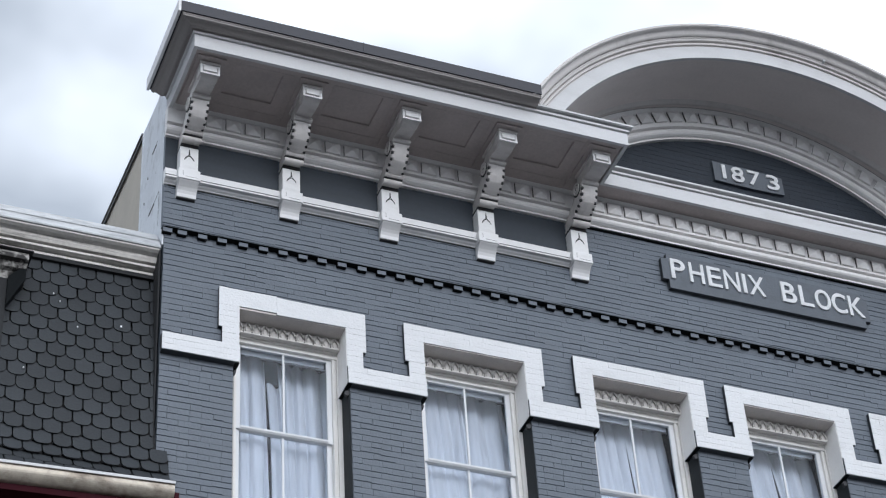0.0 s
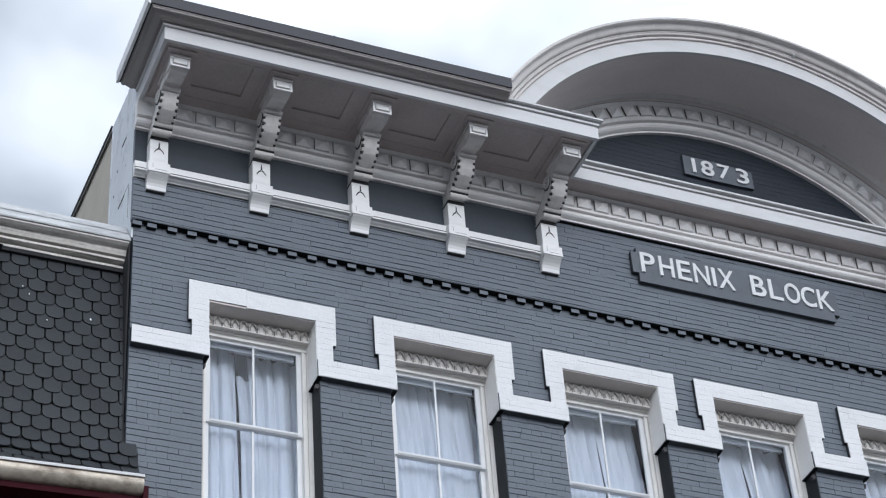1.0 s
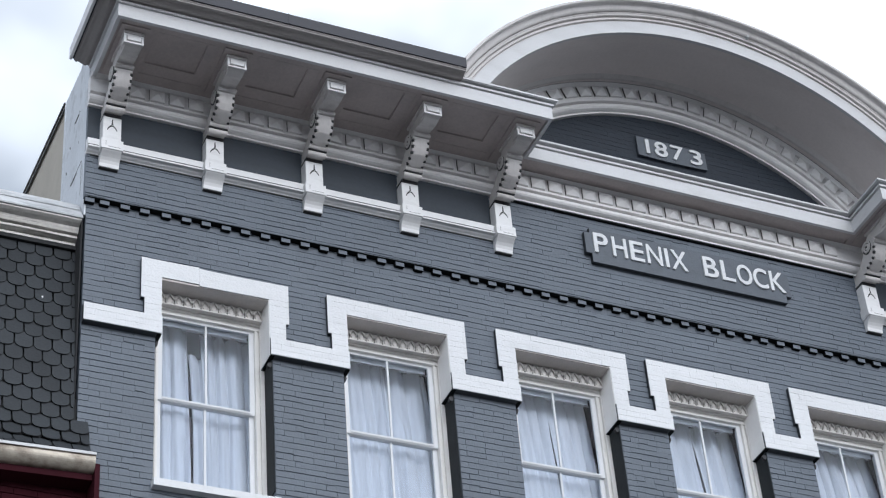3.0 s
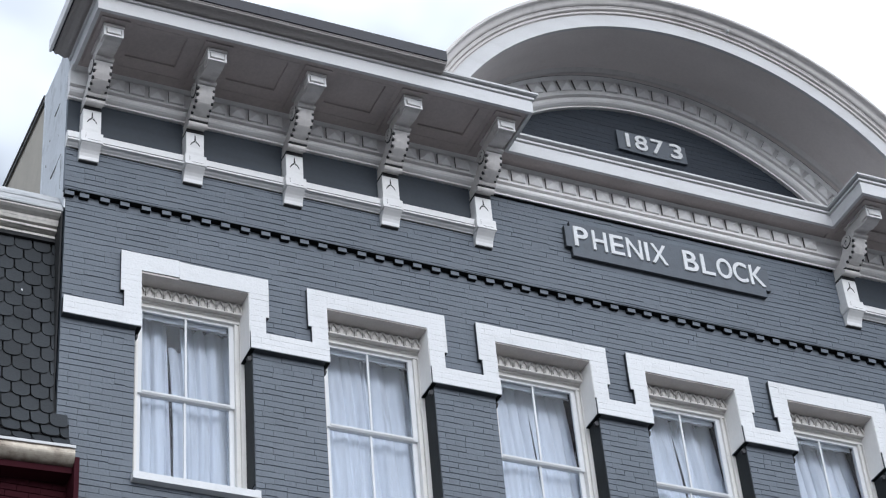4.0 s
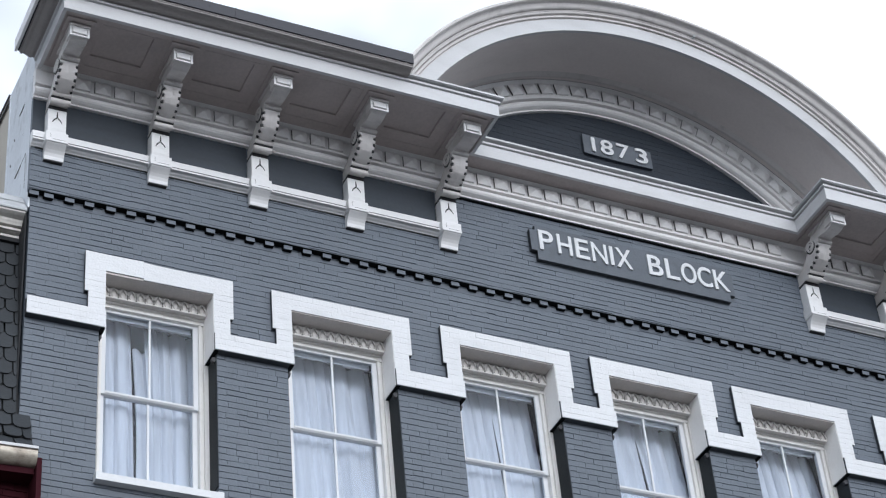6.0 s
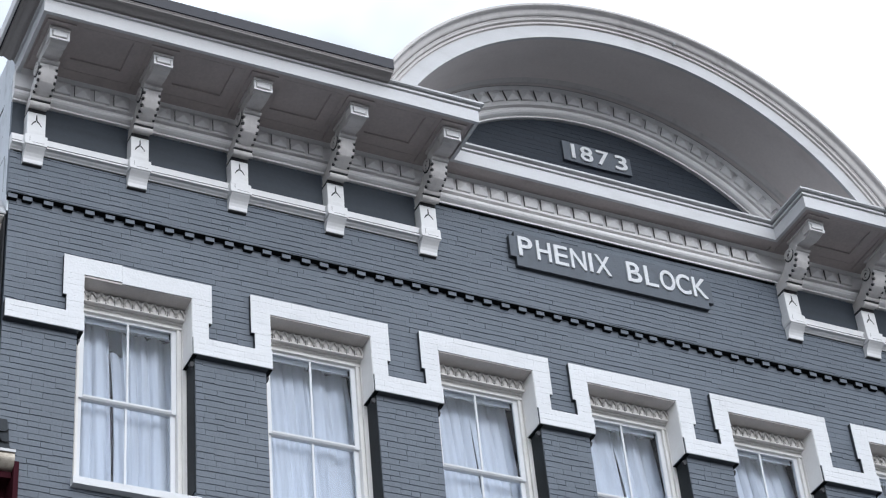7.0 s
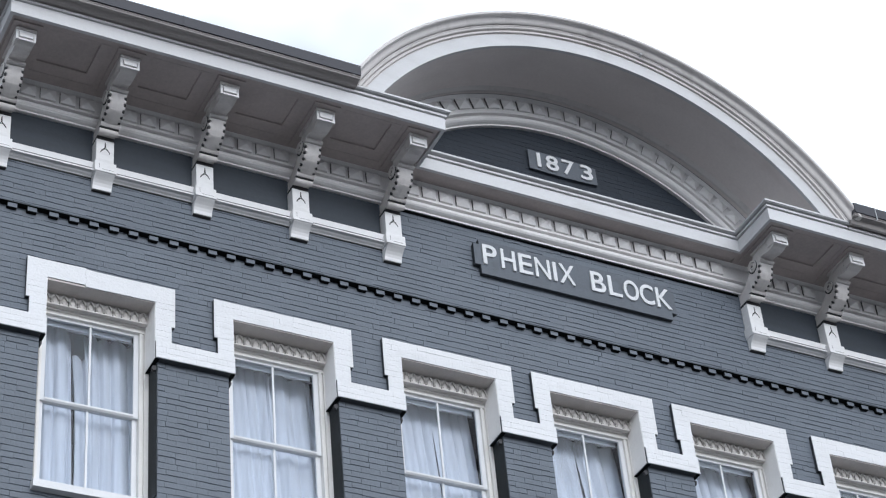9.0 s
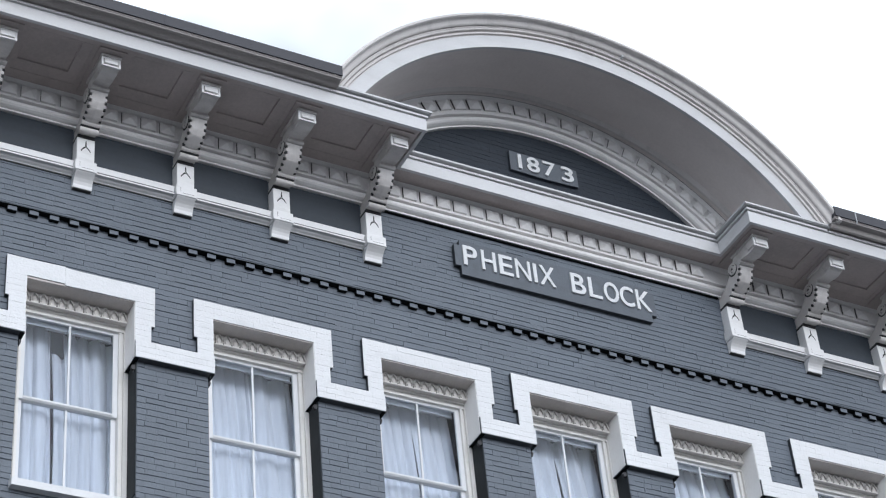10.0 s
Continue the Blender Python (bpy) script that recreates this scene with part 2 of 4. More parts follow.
    bm.faces.new(b)
    for i in range(n):
        bm.faces.new((a[i], a[(i + 1) % n], b[(i + 1) % n], b[i]))


def sweep(bm, path, profile):
    """Closed profile of (outward offset, z) along a plan path of (x, y), mitred at its corners."""
    P = [Vector(p) for p in path]
    rings = []
    for i, p in enumerate(P):
        dirs = []
        if i > 0:
            dirs.append((p - P[i - 1]).normalized())
        if i < len(P) - 1:
            dirs.append((P[i + 1] - p).normalized())
        ns = [Vector((d.y, -d.x)) for d in dirs]
        m = ns[0] if len(ns) == 1 else (ns[0] + ns[1]) / (1 + ns[0].dot(ns[1]))
        rings.append([bm.verts.new((p.x + m.x * o, p.y + m.y * o, z)) for o, z in profile])
    n = len(profile)
    for a, b in zip(rings, rings[1:]):
        for k in range(n):
            bm.faces.new((a[k], a[(k + 1) % n], b[(k + 1) % n], b[k]))
    bm.faces.new(rings[0])
    bm.faces.new(rings[-1][::-1])


def arc_sweep(bm, cx, cz, profile, z_end, steps=72):
    """Closed profile of (y, radius) round the arch's centre, cut level at z_end on both sides."""
    rings = []
    for i in range(steps + 1):
        s = -1 + 2 * i / steps
        ring = []
        for y, r in profile:
            th = s * math.acos(max(-1, min(1, (z_end - cz) / r)))
            ring.append(bm.verts.new((cx + r * math.sin(th), y, cz + r * math.cos(th))))
        rings.append(ring)
    n = len(profile)
    for a, b in zip(rings, rings[1:]):
        for k in range(n):
            bm.faces.new((a[k], a[(k + 1) % n], b[(k + 1) % n], b[k]))
    bm.faces.new(rings[0])
    bm.faces.new(rings[-1][::-1])


def curve_pts(a, b, bulge, n=6):
    """Points from a to b along an S or C curve; bulge is a function of 0..1 giving the sideways part."""
    a, b = Vector(a), Vector(b)
    d = b - a
    nrm = Vector((-d.y, d.x))
    return [tuple(a + d * (i / n) + nrm * bulge(i / n)) for i in range(n + 1)]


cyma = lambda t: 0.13 * math.sin(2 * math.pi * t)
cove = lambda t: 0.22 * math.sin(math.pi * t)

# ---- plan of the facade ----
CX = 6.96                       # centre line
WIDTH = 13.92
WIN = [1.335, 3.285, 5.175, 6.955, 8.74, 10.625, 12.575]   # window centres
HALF = 0.558                    # half the clear opening
LOW = 0.600                     # half the opening between the piers, below the white band
OUT = 0.766                     # half the surround's width
Z_SILL, Z_LINTEL, Z_TOP = 12.55, 14.90, 15.105
Z_ARM0, Z_ARM1 = 14.205, 14.41
Z_DENT = 15.750                 # underside of the corbelled frieze
COURSE = 0.0685
FL = 17.29                      # lower edge of the cornice's fascia
BRK = [0.19, 1.29, 2.39, 3.49, 4.59, 9.32, 10.42, 11.52, 12.62, 13.72]
ARC_Z, ARC_R = 15.648, 3.476     # arch centre height, radius of its fascia's lower edge
Z_COR = FL + 0.255              # top of the cornice's fillets
Z_ROOF = 18.05

# ---- ground ----
ground = mesh_object("ground", [(-1500, -1500, 0), (1500, -1500, 0), (1500, 1500, 0), (-1500, 1500, 0)], [(0, 1, 2, 3)], M_ASPHALT)
tagged(ground, "dark grey asphalt street reaching to the horizon", "ground", kind="structure")
bm = bmesh.new(); box(bm, -40, 50, -3.6, 0.3, 0.0, 0.14, 0.02)
tagged(part("pavement", bm, M_PAVE, None), "pale concrete pavement along the building's foot", "pavement", kind="structure")


# ---- front wall with real openings ----
def cell_wall(name, xs, zs, solid, y0, y1, mat, parent=None):
    """Wall of thickness y0..y1 made of grid cells; solid(x, z) says which cells are filled."""
    verts, faces, seen = [], [], {}

    def v(x, y, z):
        k = (round(x, 5), round(y, 5), round(z, 5))
        if k not in seen:
            seen[k] = len(verts); verts.append(k)
        return seen[k]
    nx, nz = len(xs) - 1, len(zs) - 1
    S = [[solid((xs[i] + xs[i + 1]) / 2, (zs[j] + zs[j + 1]) / 2) for j in range(nz)] for i in range(nx)]
    at = lambda i, j: 0 <= i < nx and 0 <= j < nz and S[i][j]
    for i in range(nx):
        for j in range(nz):
            if not S[i][j]:
                continue
            a, b, c, d = xs[i], xs[i + 1], zs[j], zs[j + 1]
            faces.append((v(a, y0, c), v(b, y0, c), v(b, y0, d), v(a, y0, d)))
            faces.append((v(b, y1, c), v(a, y1, c), v(a, y1, d), v(b, y1, d)))
            if not at(i - 1, j): faces.append((v(a, y1, c), v(a, y0, c), v(a, y0, d), v(a, y1, d)))
            if not at(i + 1, j): faces.append((v(b, y0, c), v(b, y1, c), v(b, y1, d), v(b, y0, d)))
            if not at(i, j - 1): faces.append((v(a, y1, c), v(b, y1, c), v(b, y0, c), v(a, y0, c)))
            if not at(i, j + 1): faces.append((v(a, y0, d), v(b, y0, d), v(b, y1, d), v(a, y1, d)))
    return mesh_object(name, verts, faces, mat, parent)


xs = sorted({0.0, WIDTH, *[c + s * h for c in WIN for s in (-1, 1) for h in (HALF, LOW)]})
in_window = lambda x, z: any(abs(x - c) < (HALF if z > Z_ARM0 else LOW) for c in WIN) and Z_SILL < z < Z_LINTEL
wall = cell_wall("wall_front", xs, [0.0, Z_SILL, Z_ARM0, Z_LINTEL, Z_ROOF], lambda x, z: not in_window(x, z), 0.0084, 0.38, M_GREY_WALL)
tagged(wall, "blue-grey painted brick front wall with sash window openings", "wall", kind="structure")

# corbelled frieze above the dentils, and the tympanum behind the arch
bm = bmesh.new(); box(bm, -0.034, WIDTH + 0.034, -0.0538, 0.009, Z_DENT, 16.33); box(bm, -0.034, WIDTH + 0.034, -0.0465, 0.009, 16.3305, FL + 0.04)
part("frieze_backing", bm, M_GREY_WALL, wall)
n_arc = 48
half_a = math.acos((Z_COR - ARC_Z) / (ARC_R + 0.02))
arc_pts = [(CX + (ARC_R + 0.02) * math.sin(half_a * (-1 + 2 * i / n_arc)), ARC_Z + (ARC_R + 0.02) * math.cos(half_a * (-1 + 2 * i / n_arc))) for i in range(n_arc + 1)]
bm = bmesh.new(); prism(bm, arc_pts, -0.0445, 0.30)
part("tympanum", bm, M_TYMP, wall, "grey brick field inside the arched pediment, its shade in the colour")

# side walls, rear wall and roof close the building
side = thing("wall_west", "side wall with pale sheet-metal flashing and beige stucco", "wall", kind="structure")
TOP = [(0.012, 17.86), (0.31, 17.90), (1.03, 17.955), (2.75, 18.115), (14.0, 19.10)]     # its top edge rises towards the rear (y, z)


def top_at(y):
    for (ya, za), (yb, zb) in zip(TOP, TOP[1:]):
        if y <= yb:
            return za + (zb - za) * (y - ya) / (yb - ya)
    return TOP[-1][1]


def side_sheet(y0, y1, z0, x0, x1, rise=0.0, base=None):
    """Upright sheet along the side wall whose top follows the wall's slope."""
    ys = [y0] + [y for y, _ in TOP if y0 < y < y1] + [y1]
    bm = bmesh.new()
    low = [(y1, z0), (y0, z0)] if base is None else [(y, top_at(y) + base) for y in reversed(ys)]
    prism_x(bm, [(y, top_at(y) + rise) for y in ys] + low, x0, x1)
    return bm


part("stucco_wall", side_sheet(0.385, 14.0, 0.0, 0.004, 0.35, -0.03), M_STUCCO, side, "beige stucco side wall")
part("metal_flashing", side_sheet(0.385, 1.03, 15.62, -0.012, 0.003), M_FLASH, side, "pale grey sheet-metal cladding with lapped seams")
part("corner_flashing", side_sheet(0.012, 0.384, 15.56, -0.018, -0.001), M_FLASH, side, "pale sheet-metal corner cladding")
boxed("flashing_edge", (-0.020, -0.010, 1.00, 1.036, 15.6, 17.93), M_FLASH, side, bevel=0.003)
for y0, y1, z0, z1 in ((0.20, 0.62, 16.42, 16.424), (0.197, 0.203, 15.95, 16.42), (0.34, 0.56, 17.24, 17.243)):
    boxed("flashing_seam", (-0.0205, -0.011, y0, y1, z0, z1 + 0.002), M_JOINT, side, "dark lapped seam", 0.0)
for y, z in ((0.72, 17.02), (0.36, 16.80), (0.84, 16.76)):
    boxed("flashing_scar", (-0.0195, -0.011, y, y + 0.008, z, z + 0.030), M_JOINT, side, "small dark scar in the cladding", 0.0)
part("coping", side_sheet(1.04, 14.0, 0.0, -0.030, 0.40, 0.014, -0.014), M_BLACK, side, "black metal coping")
part("coping_drip", side_sheet(1.04, 14.0, 0.0, -0.022, -0.010, -0.050, -0.076), M_BLACK, side)
part("coping_band", side_sheet(1.04, 14.0, 0.0, -0.016, 0.003, -0.0145, -0.049), M_STUCCO, side)
for nm, dims, m, lab in (("wall_east", (WIDTH - 0.35, WIDTH - 0.002, 0.385, 14.0, 0.0, Z_ROOF), M_STUCCO, "plain stucco side wall"), ("wall_rear", (0.36, WIDTH - 0.36, 13.7, 14.0, 0.0, Z_ROOF), M_STUCCO, "plain stucco rear wall"), ("roof", (0.36, WIDTH - 0.36, 0.386, 13.69, Z_ROOF - 0.5, Z_ROOF - 0.3), M_ROOF, "flat grey membrane roof behind the parapet")):
    tagged(boxed(nm, dims, m, None, "", 0.0), lab, nm.split("_")[0], kind="structure")


# ---- cornice ----
cornice = thing("cornice", "pale grey painted wooden cornice with an arched pediment", "cornice", kind="structure")
PATH = [(-0.035, -0.08), (-0.035, -1.10), (4.835, -1.10), (4.835, -0.45), (9.06, -0.45), (9.06, -1.10), (WIDTH + 0.035, -1.10), (WIDTH + 0.035, -0.08)]
bm = bmesh.new()
sweep(bm, PATH, [(-0.04, FL + 0.04), (-0.04, FL), (0.0, FL), (0.0, FL + 0.165), (-0.04, FL + 0.165)])
part("fascia", bm, M_FASCIA, cornice, "white painted flat fascia board")
bm = bmesh.new()
sweep(bm, [(3.72, -1.10)] + PATH[2:6] + [(2 * CX - 3.72, -1.10)], [(-0.05, FL + 0.166), (-0.012, FL + 0.166), (-0.014, FL + 0.179), (0.018, FL + 0.181), (0.020, FL + 0.206), (-0.034, FL + 0.208), (-0.034, FL + 0.218), (0.030, FL + 0.229), (0.055, FL + 0.233), (0.057, Z_COR), (-0.05, Z_COR)])
part("fillet_moulding", bm, M_FASCIA, cornice)

# soffits: boarding with a panel sunk in two steps in every bay
def soffit_wing(a, b, bays):
    """Boarded soffit from a to b, each bay between two brackets holding a stepped sunk panel."""
    ya, yb, ztop = -1.062, -0.05, FL + 0.165
    rings = [(0.20, -0.985, -0.330), (0.222, -0.963, -0.352), (0.325, -0.930, -0.485)]
    depth = [FL + 0.030, FL + 0.0345, FL + 0.054]
    cells = [(p, q) for p, q in zip(bays, bays[1:])]
    xs_, ys_ = {a, b}, {ya, yb}
    for p, q in cells:
        for e, _, _ in rings:
            xs_ |= {p + min(e, 0.235), q - e}
    for _, y0, y1 in rings:
        ys_ |= {y0, y1}
    xs_, ys_ = sorted(xs_), sorted(ys_)

    def level(x, y):
        for k in (2, 1, 0):
            e, y0, y1 = rings[k]
            if y0 < y < y1 and any(p + min(e, 0.235) < x < q - e for p, q in cells):
                return (depth[1], depth[0] + 0.002, depth[2])[k]
        return depth[0]
    bm = bmesh.new()
    for xa, xb in zip(xs_, xs_[1:]):
        for y0, y1 in zip(ys_, ys_[1:]):
            box(bm, xa, xb, y0, y1, level((xa + xb) / 2, (y0 + y1) / 2), ztop)
    bmesh.ops.remove_doubles(bm, verts=bm.verts, dist=0.0001)
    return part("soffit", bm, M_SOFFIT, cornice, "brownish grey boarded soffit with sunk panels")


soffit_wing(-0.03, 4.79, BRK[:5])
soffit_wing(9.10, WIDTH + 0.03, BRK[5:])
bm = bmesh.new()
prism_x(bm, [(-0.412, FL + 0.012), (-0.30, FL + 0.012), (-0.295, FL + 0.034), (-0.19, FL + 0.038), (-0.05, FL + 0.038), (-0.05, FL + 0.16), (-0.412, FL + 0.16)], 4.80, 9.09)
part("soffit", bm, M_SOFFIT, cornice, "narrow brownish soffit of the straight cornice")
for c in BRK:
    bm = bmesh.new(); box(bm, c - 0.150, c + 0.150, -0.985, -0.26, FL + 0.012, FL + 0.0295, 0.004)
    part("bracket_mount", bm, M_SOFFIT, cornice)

# bed moulding below the soffit: cove, fillet and a band of pyramid-faced blocks
BED = [(0.0, -0.340), (0.046, -0.340), (0.049, -0.323), (0.030, -0.319), (0.036, -0.314), (0.064, -0.306), (0.088, -0.293), (0.102, -0.274), (0.104, -0.252), (0.098, -0.236), (0.084, -0.225), (0.056, -0.220), (0.056, -0.204), (0.110, -0.202), (0.112, -0.176), (0.095, -0.170), (0.095, -0.004), (0.12, 0.004), (0.15, 0.0299), (0.0, 0.0299)]
bm = bmesh.new()
sweep(bm, [(-0.046, -0.047), (WIDTH + 0.046, -0.047)], [(o, FL + z) for o, z in BED])
bed = part("bed_moulding", bm, M_BLOCK, cornice)


def pyramid_mesh(name, w, h, d0, d1):
    """Square block with a low pyramid face, centred at its back, facing -y."""
    x, z = w / 2, h / 2
    vs = [(-x, 0, -z), (x, 0, -z), (x, 0, z), (-x, 0, z), (-x, -d0, -z), (x, -d0, -z), (x, -d0, z), (-x, -d0, z),
          (-x * .95, -d0 - 0.004, -z * .95), (x * .95, -d0 - 0.004, -z * .95), (x * .95, -d0 - 0.004, z * .95), (-x * .95, -d0 - 0.004, z * .95), (0, -d1, 0)]
    fs = [(0, 1, 5, 4), (1, 2, 6, 5), (2, 3, 7, 6), (3, 0, 4, 7), (4, 5, 9, 8), (5, 6, 10, 9), (6, 7, 11, 10), (7, 4, 8, 11), (8, 9, 12), (9, 10, 12), (10, 11, 12), (11, 8, 12)]
    me = bpy.data.meshes.new(name)
    me.from_pydata(vs, [], fs)
    me.materials.append(M_BLOCK)
    me.materials.append(M_JOINT)
    # Left and right faces darkened: the blocks' side shade is in the colour.
    for k in (1, 3):
        me.polygons[k].material_index = 1
    return me


me_block = pyramid_mesh("moulding_block", 0.166, 0.150, 0.025, 0.060)
BLOCK_Z, BLOCK_Y = FL - 0.082, -0.1415


def put_block(x, y, z, lean=0.0):
    ob = new("moulding_block", me_block)
    ob.location, ob.rotation_euler = (x, y, z), (0, lean, 0)
    ob.parent = bed


for bays in (BRK[:5], BRK[5:]):
    for a, b in zip(bays, bays[1:]):
        for k in range(4):
            put_block(a + 0.262 + 0.2133 * k, BLOCK_Y, BLOCK_Z)
n_band = 20
for k in range(n_band):
    put_block(4.870 + 0.2122 * k, BLOCK_Y, BLOCK_Z)

# Dark strip drawn in as the bed moulding's shadow line on the wall.
boxed("shadow_strip", (4.70, 9.21, -0.082, -0.048, FL - 0.358, FL - 0.3405), M_STOP, cornice, "dark strip for the shadow line under the moulding", 0.0)

# crown moulding and dark metal gutter on both wings, beside the arch
WING_FILLET = [(-0.05, 0.166), (-0.010, 0.166), (-0.012, 0.174), (0.020, 0.176), (0.023, 0.201), (0.006, 0.203), (-0.05, 0.203)]
CROWN = [(-0.05, 0.2035), (0.026, 0.2035), (0.030, 0.213), (0.048, 0.214), (0.051, 0.204), (0.064, 0.202), (0.084, 0.206), (0.104, 0.218), (0.128, 0.232), (0.146, 0.235), (0.150, 0.226), (0.172, 0.227), (0.175, 0.239), (0.183, 0.247), (0.183, 0.262), (-0.05, 0.262)]
GUT = [(0.02, 0.2625), (0.184, 0.2625), (0.186, 0.261), (0.200, 0.261), (0.203, 0.396), (0.190, 0.404), (0.02, 0.414)]
for pth, lift in ((PATH[:2] + [(3.745, -1.10)], 0.0), ([(2 * CX - 3.70, -1.10)] + PATH[-2:], 0.04)):
    bm = bmesh.new(); sweep(bm, pth, [(o, FL + z) for o, z in WING_FILLET])
    part("wing_fillet", bm, M_FASCIA, cornice)
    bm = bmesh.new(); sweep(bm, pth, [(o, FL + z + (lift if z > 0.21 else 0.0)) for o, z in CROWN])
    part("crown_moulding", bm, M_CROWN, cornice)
    bm = bmesh.new(); sweep(bm, pth, [(o, FL + z + lift) for o, z in GUT])
    gutter = part("gutter", bm, M_GUTTER, cornice, "dark grey metal roof edge")
    xa, xb = (0.2, 3.6) if lift == 0 else (2 * CX - 3.6, WIDTH - 0.2)
    for x in [xa + 0.62 * k for k in range(int((xb - xa) / 0.62) + 1)]:
        boxed("gutter_nail", (x - 0.006, x + 0.006, -1.3045, -1.300, FL + 0.330 + lift, FL + 0.340 + lift), M_BLACK, cornice, "dark nail head in the roof edge", 0.0)
    for x in ([1.72] if lift == 0 else [2 * CX - 3.40]):
        boxed("gutter_lap", (x, x + 0.012, -1.3055, -1.290, FL + 0.261, FL + 0.402 + lift), M_LEAD if lift else M_GUTTER, cornice, "lapped joint of the roof edge", 0.0)
boxed("return_flashing", (-0.268, -0.2395, -1.309, -0.08, FL + 0.240, FL + 0.402), M_LIGHT, cornice, "pale metal edge on the cornice's return", 0.002)
# sheet roof over the wings and the band
for a, b in ((0.0, 3.70), (2 * CX - 3.70, WIDTH)):
    bm = bmesh.new()
    prism_x(bm, [(-1.06, Z_COR - 0.02), (0.0, Z_COR - 0.02), (0.0, Z_COR + 0.34), (-1.06, Z_COR + 0.10)], a, b)
    part("cornice_roof", bm, M_GUTTER, cornice)
for a, b in ((3.67, 4.87), (9.03, 2 * CX - 3.67)):
    boxed("cornice_flashing", (a, b, -1.14, -0.05, Z_COR - 0.03, Z_COR + 0.0008), M_LEAD, cornice, "", 0.0)
bm = bmesh.new(); prism_x(bm, [(-0.43, FL + 0.1655), (-0.05, FL + 0.1655), (-0.05, Z_COR + 0.06), (-0.43, Z_COR + 0.006)], 4.86, 9.03)
part("band_flashing", bm, M_GUTTER, cornice, "dark weathered flashing on the straight cornice")

# the arch
pediment = thing("arched_pediment", "pale grey segmental arch hood over the dark tympanum", "pediment", kind="structure")
R = ARC_R
AX = 6.982
Z0 = Z_COR + 0.001
bm = bmesh.new(); arc_sweep(bm, AX, ARC_Z, [(-1.06, R), (-1.10, R), (-1.10, R + 0.168), (-1.06, R + 0.168)], Z0)
part("arch_fascia", bm, M_FASCIA, pediment, "white painted arched fascia board")
bm = bmesh.new()
arc_sweep(bm, AX, ARC_Z, [(-1.04, R + 0.169), (-1.096, R + 0.169), (-1.098, R + 0.182), (-1.122, R + 0.184), (-1.126, R + 0.206), (-1.112, R + 0.208), (-1.113, R + 0.217), (-1.150, R + 0.222), (-1.158, R + 0.243), (-1.165, R + 0.246), (-1.165, R + 0.256), (-1.04, R + 0.256)], Z0)
part("arch_fillet", bm, M_TRIM, pediment)
bm = bmesh.new()
arc_sweep(bm, AX, ARC_Z, [(-1.04, R + 0.257), (-1.14, R + 0.257)] + [(-y, r) for y, r in curve_pts((1.150, R + 0.265), (1.27, R + 0.325), lambda t: -cyma(t), 8)] + [(-1.285, R + 0.332), (-1.290, R + 0.355), (-1.275, R + 0.368), (-1.04, R + 0.375)], Z0)
part("arch_crown", bm, M_TRIM, pediment)
bm = bmesh.new(); arc_sweep(bm, AX, ARC_Z, [(-0.20, R + 0.030), (-1.062, R + 0.030), (-1.062, R + 0.15), (-0.20, R + 0.15)], Z0)
part("arch_soffit", bm, M_ARCH, pediment, "smooth pale grey barrel soffit")
bm = bmesh.new()
arc_sweep(bm, AX, ARC_Z, [(-0.046 - o, R - 0.014 + z * 1.05 if z < 0.01 else R + 0.029) for o, z in BED], Z0)
arch_bed = part("arch_bed_moulding", bm, M_BLOCK, pediment)
bm = bmesh.new()
arc_sweep(bm, AX, ARC_Z, [(-0.26, R + 0.0299), (-0.262, R + 0.008), (-0.29, R + 0.006), (-0.315, R + 0.018), (-0.345, R + 0.0299)], Z0)
part("arch_bead", bm, M_TRIM, pediment)
rr = R - 0.086
for k in range(-16, 17):
    th = radians(-0.9 + 3.69 * k)
    if rr * math.cos(th) + ARC_Z < Z0 + 0.05:
        continue
    ob = new("arch_block", me_block)
    ob.location, ob.rotation_euler = (AX + rr * math.sin(th), -0.1405, ARC_Z + rr * math.cos(th)), (0, th, 0)
    ob.parent = arch_bed
bm = bmesh.new(); arc_sweep(bm, AX, ARC_Z, [(-1.05, R + 0.16), (-1.05, R + 0.36), (0.9, R + 0.36), (0.9, R + 0.16)], Z0)
part("arch_roof", bm, M_GUTTER, pediment)

hook = boxed("arch_hook", (7.570, 7.600, -1.20, -1.09, 19.315, 19.365), M_LEAD, None, "", 0.006)
tagged(hook, "small metal cable clip on the arch's crown moulding", "clip")


# ---- architrave band under the frieze panels ----
band = thing("architrave_band", "white moulded band below the dark frieze panels", "trim", kind="structure")
BANDP = [(0.0, 16.297), (0.030, 16.297), (0.032, 16.304), (0.040, 16.308), (0.056, 16.315), (0.064, 16.325), (0.066, 16.331), (0.108, 16.333), (0.108, 16.352), (0.086, 16.3535), (0.086, 16.376), (0.093, 16.378), (0.084, 16.462), (0.060, 16.472), (0.0, 16.472)]
for a, b in ((-0.044, BRK[4] + 0.10), (BRK[5] - 0.10, WIDTH + 0.044)):
    bm = bmesh.new()
    sweep(bm, [(a, -0.047), (b, -0.047)], BANDP)
    part("moulded_band", bm, M_LIGHT, band)
    # Groove shade laid in as a dark strip along the band.
    boxed("quirk_shade", (a + 0.001, b - 0.001, -0.1375, -0.1325, 16.3540, 16.3755), M_INCISED, band, "dark strip for the shade in the band's quirk", 0.0)
    # Same for the band: a dark strip as its shadow line.
    boxed("shadow_strip", (max(a, 0.001) + 0.001, min(b, WIDTH) - 0.001, -0.072, -0.048, 16.284, 16.2965), M_INCISED, band, "dark strip for the shadow line under the band", 0.0)
